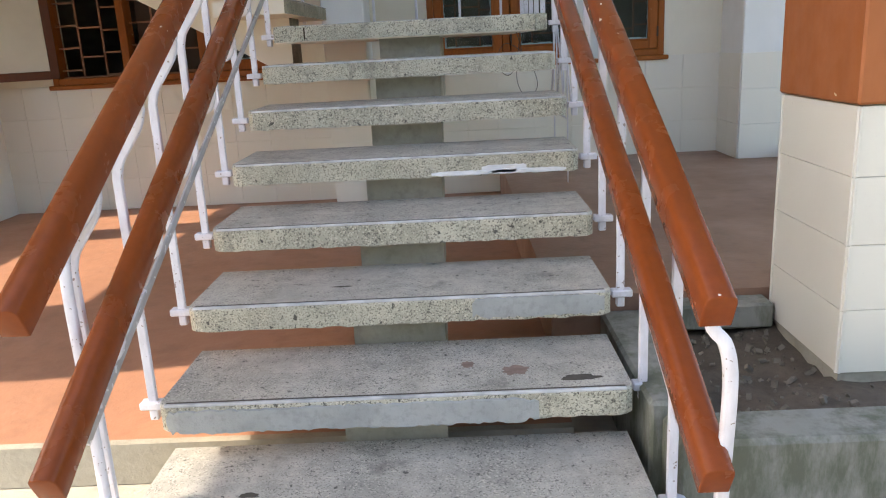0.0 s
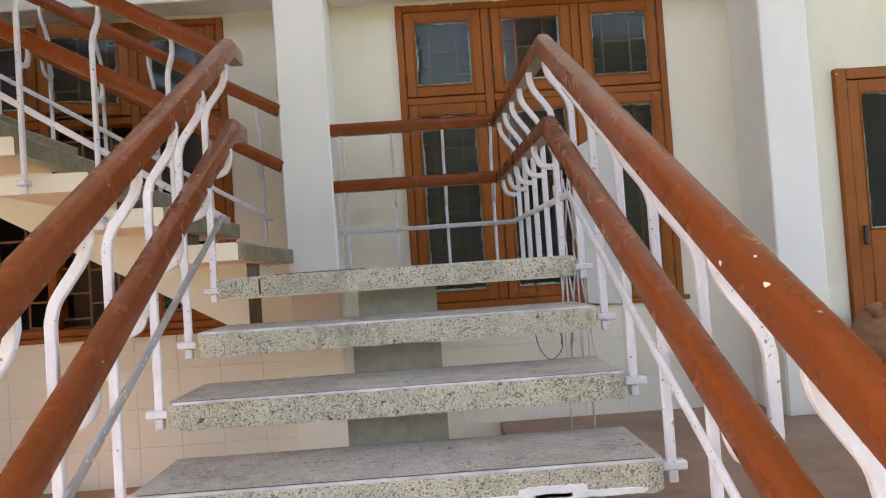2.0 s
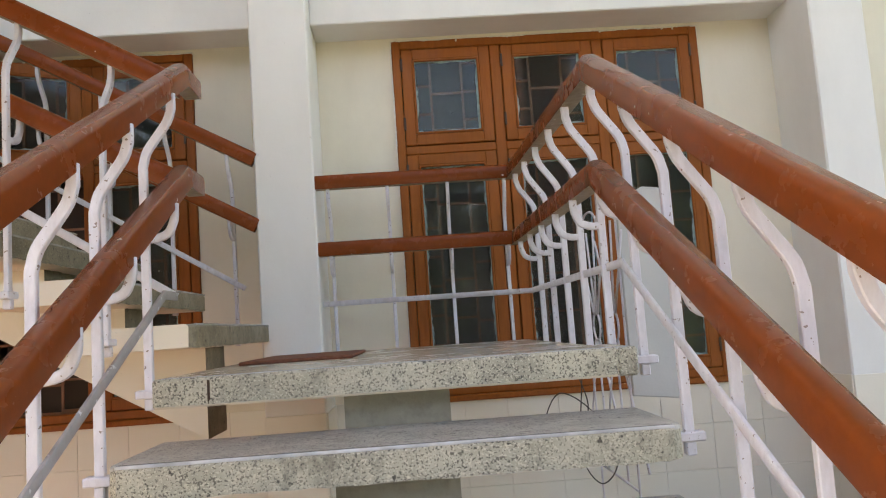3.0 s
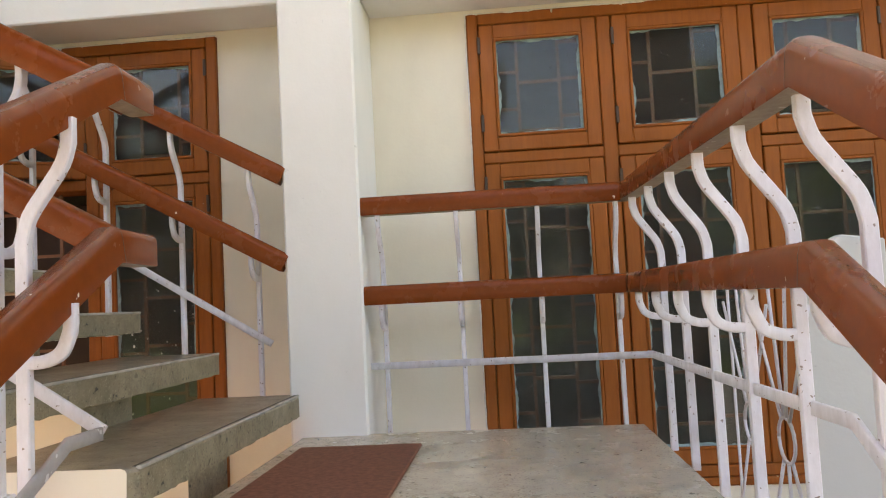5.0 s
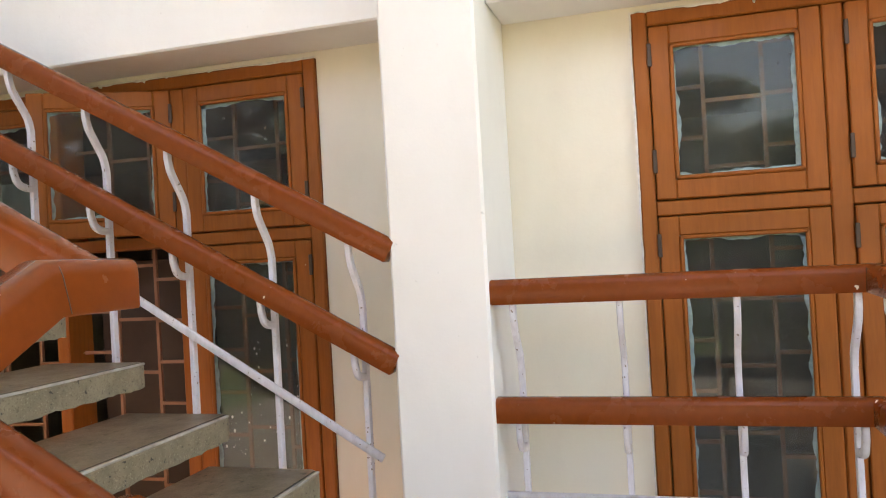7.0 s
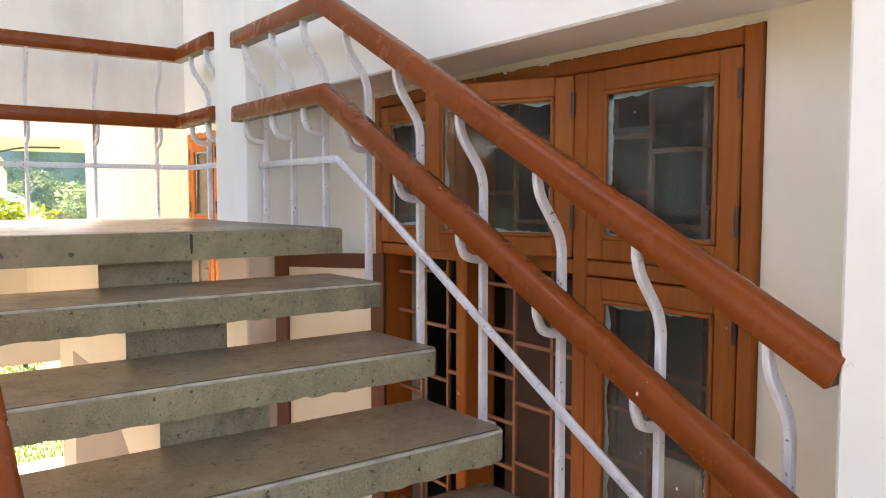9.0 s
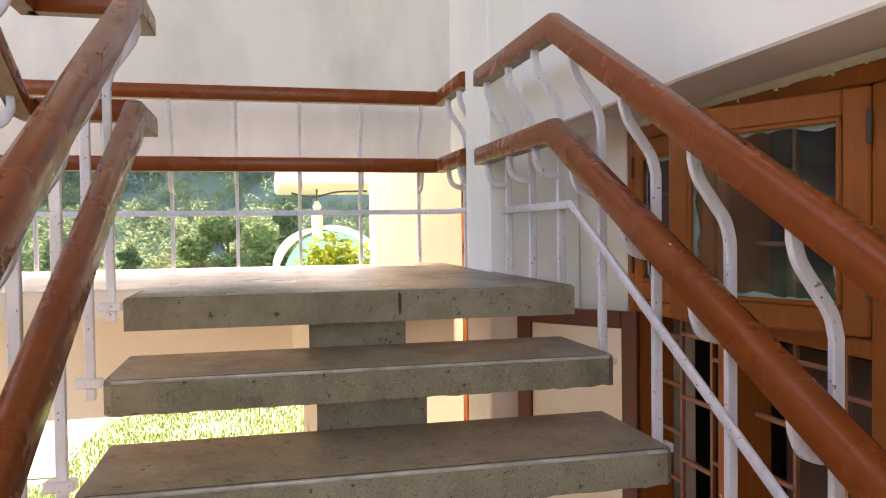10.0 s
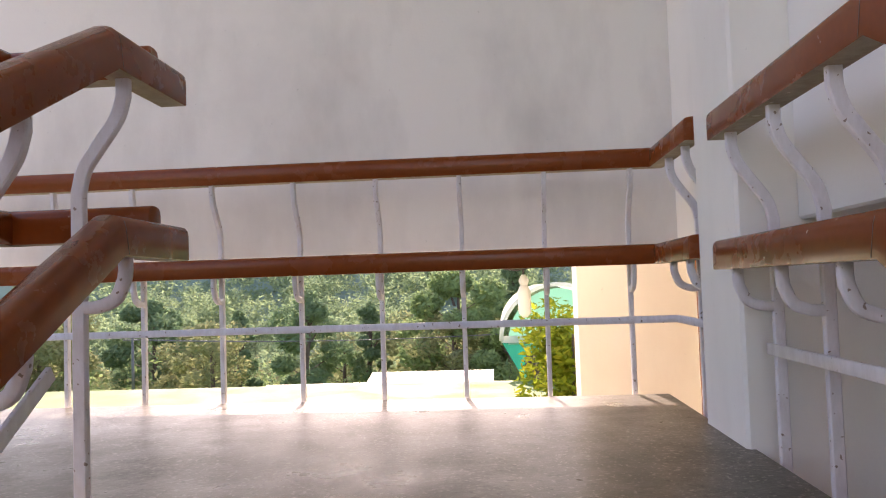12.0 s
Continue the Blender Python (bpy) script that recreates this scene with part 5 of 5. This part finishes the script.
def forest():
    kinds = [make_tree("broad leafy green tree on the slope", 1, 6.5, 2.6, M_LEAF1, 7500, 0.145), make_tree("olive-green spreading tree on the slope", 2, 6.0, 2.8, M_LEAF2, 7000, 0.14),
             make_tree("dark green dense tree on the slope", 3, 7.2, 2.3, M_LEAF3, 7500, 0.15), make_tree("slender pointed dark green tree on the slope", 4, 8.0, 1.7, M_LEAF3, 7000, 0.14, True),
             make_tree("thin-leaved light green tree on the slope", 5, 5.5, 2.2, M_LEAF2, 3400, 0.14)]
    rnd = random.Random(11)
    spots = [(-44, 2), (-47, 7), (-43, -6), (-50, -12), (-46, 12), (-52, 4.5)]
    for i in range(105):
        spots.append((-40 - 85 * rnd.random(), -55 + 95 * rnd.random()))
    front = [(-9, -14), (-5, -17), (-1, -15), (3, -18), (7, -15), (11, -17), (-13, -18), (15, -14), (1, -22), (-7, -22), (9, -22)]
    spots += front
    for i, (x, y) in enumerate(spots):
        k = kinds[i % 5]
        s = rnd.uniform(0.75, 1.2) * (1.3 if y < -13 and x > -20 else 1.0)
        m = Matrix.Translation((x, y, ground_height(x, y))) @ pose(0, 0, 0, 0, 0, rnd.random() * 360)
        ob = k if i < 5 else copy_thing(k, m)
        if i < 5:
            ob.matrix_basis = m
        ob.scale = (s, s, s)


forest()


def far_hills():
    bm = bmesh.new()
    nx, ny = 40, 60

    def h(x, y):
        d = max(0.0, -x - 105)
        return -14.0 + min(190.0, d * 0.42) * (0.75 + 0.35 * noise.noise(Vector((x / 140, y / 140, 0)))) + 6 * noise.noise(Vector((x / 35, y / 35, 4))) * min(1, d / 30)
    g = [[bm.verts.new((-100 - 700 * (i / nx) ** 1.3, -420 + 840 * j / ny, h(-100 - 700 * (i / nx) ** 1.3, -420 + 840 * j / ny))) for j in range(ny + 1)] for i in range(nx + 1)]
    for i in range(nx):
        for j in range(ny):
            bm.faces.new((g[i][j], g[i][j + 1], g[i + 1][j + 1], g[i + 1][j])).smooth = True
    bmesh.ops.recalc_face_normals(bm, faces=bm.faces)
    tagged(part("hill", bm, M_FAR), "steep forested hillside, haze put into its blue-green colour", "hill", "", "structure")
    woods("near woods of mixed greens, paled for haze, climbing the hillside", M_MIDWOOD, 22, 900, -100, -190, 1.3, h, 1.25)
    woods("dense far woods covering the hillside, hazed by colour", M_FAR, 21, 1100, -180, -420, 1.5, h, 1.9)


def woods(label, mat, seed, count, xa, xb, spread, h, big):
    """Many tree crowns on the hill, as clumps of leaf cards of uneven size."""
    rnd = random.Random(seed)
    vs, fs = [], []
    for _ in range(count):
        x = xa + (xb - xa) * rnd.random() ** spread
        y = (-0.62 + 1.0 * rnd.random()) * (-x)
        r = rnd.uniform(1.4, 3.4) * big
        tall = rnd.uniform(0.8, 1.6)
        z = h(x, y) + r * 0.7
        lumps = [((x, y, z), (r * 0.8, r * 0.8, r * tall * 0.8))]
        for _ in range(4):
            lumps.append(((x + rnd.uniform(-0.8, 0.8) * r, y + rnd.uniform(-0.8, 0.8) * r, z + rnd.uniform(-0.3, 0.9) * r * tall), (r * 0.45, r * 0.45, r * 0.4)))
        v, f = leaf_cloud(rnd, lumps, 330, r * 0.085)
        o = len(vs)
        vs += v
        fs += [tuple(q + o for q in t) for t in f]
    tagged(new("woods", mesh_from("woods", vs, fs, mat)), label, "woods", "", "stuff")


far_hills()


def thicket(label, mat, seed):
    """Undergrowth and small crowns filling the slope between the trees."""
    rnd = random.Random(seed)
    vs, fs = [], []
    for _ in range(330):
        x = -50 - 56 * rnd.random()
        y = (-0.62 + 1.0 * rnd.random()) * (-x)
        r = rnd.uniform(0.9, 2.4)
        z = ground_height(x, y) + r * rnd.uniform(0.3, 1.3)
        v, f = leaf_cloud(rnd, [((x, y, z), (r, r, r * rnd.uniform(0.8, 1.4)))], 190, r * 0.10)
        o = len(vs)
        vs += v
        fs += [tuple(i + o for i in t) for t in f]
    tagged(new("thicket", mesh_from("thicket", vs, fs, mat)), label, "bushes", "", "stuff")


thicket("green bushes filling the slope between the trees", M_LEAF1, 41)
thicket("olive bushes filling the slope between the trees", M_LEAF2, 42)


def shrub():
    rnd = random.Random(8)
    top = thing("shrub", "bright yellow-green leafy shrub growing beside the wing", "shrub")
    x, y = -13.0, 5.75
    bm = bmesh.new()
    for i in range(9):
        a = rnd.random() * 6.28
        q = curve_through([(x, y, -0.05), (x + 0.2 * math.cos(a), y + 0.2 * math.sin(a), 1.0), (x + 0.55 * math.cos(a), y + 0.55 * math.sin(a), 2.0 + 0.3 * rnd.random())], 3)
        sweep(bm, q, bar_profile(0.02, 0.02), Vector((0.2, 1, 0.1)))
    part("stem", bm, M_BARK, top)
    blobs = [((x + rnd.uniform(-0.4, 0.4), y + rnd.uniform(-0.45, 0.45), rnd.uniform(0.7, 2.25)), (0.42, 0.42, 0.36)) for _ in range(16)]
    vs, fs = leaf_cloud(rnd, blobs, 3200, 0.065)
    cr = new("crown", mesh_from("crown", vs, fs, M_LEAF4))
    cr.parent = top
    pot = thing("planter", "dark planter with dry plant by the greenhouse", "planter")
    part("pot", lathe(bmesh.new(), [(0.28, 0), (0.36, 0.4), (0.33, 0.42)], 16, pose(-23.5, 5.9, -0.05)), M_BARK, pot)
    vs, fs = leaf_cloud(rnd, [((-23.5, 5.9, 0.55), (0.5, 0.5, 0.28))], 300, 0.12)
    dry = new("leaves", mesh_from("leaves", vs, fs, M_BARK))
    dry.parent = pot


shrub()


def lawn():
    rnd = random.Random(31)
    vs, fs = [], []
    for _ in range(42000):
        x = -6.5 - 11 * rnd.random() ** 1.2
        y = 0.5 + 5.5 * rnd.random()
        if x > -7.6 + 0.3 * math.sin(y * 3) and y < 9:
            continue
        if y < 2.2 + 0.2 * math.sin(x * 2) and -13.5 < x < -9.0:
            continue
        a = rnd.random() * 6.28
        hh = rnd.uniform(0.015, 0.045)
        w = 0.008
        i = len(vs)
        dx, dy = math.cos(a), math.sin(a)
        z = -0.015
        vs += [(x - dy * w, y + dx * w, z), (x + dy * w, y - dx * w, z), (x + dx * hh * 0.5, y + dy * hh * 0.5, hh)]
        fs.append((i, i + 1, i + 2))
    tagged(new("grass", mesh_from("grass", vs, fs, M_LEAF4G)), "short sunlit green grass behind the building", "grass", "", "stuff")
    slab("path", "pale sunlit path crossing the grass", "path", M_PATH, -13.0, -9.2, -30, 2.2, -0.1, 0.0)


M_LEAF4G = leaf_material("grass blades", (0.07, 0.14, 0.015), (0.11, 0.19, 0.025), (0.16, 0.24, 0.04))
lawn()
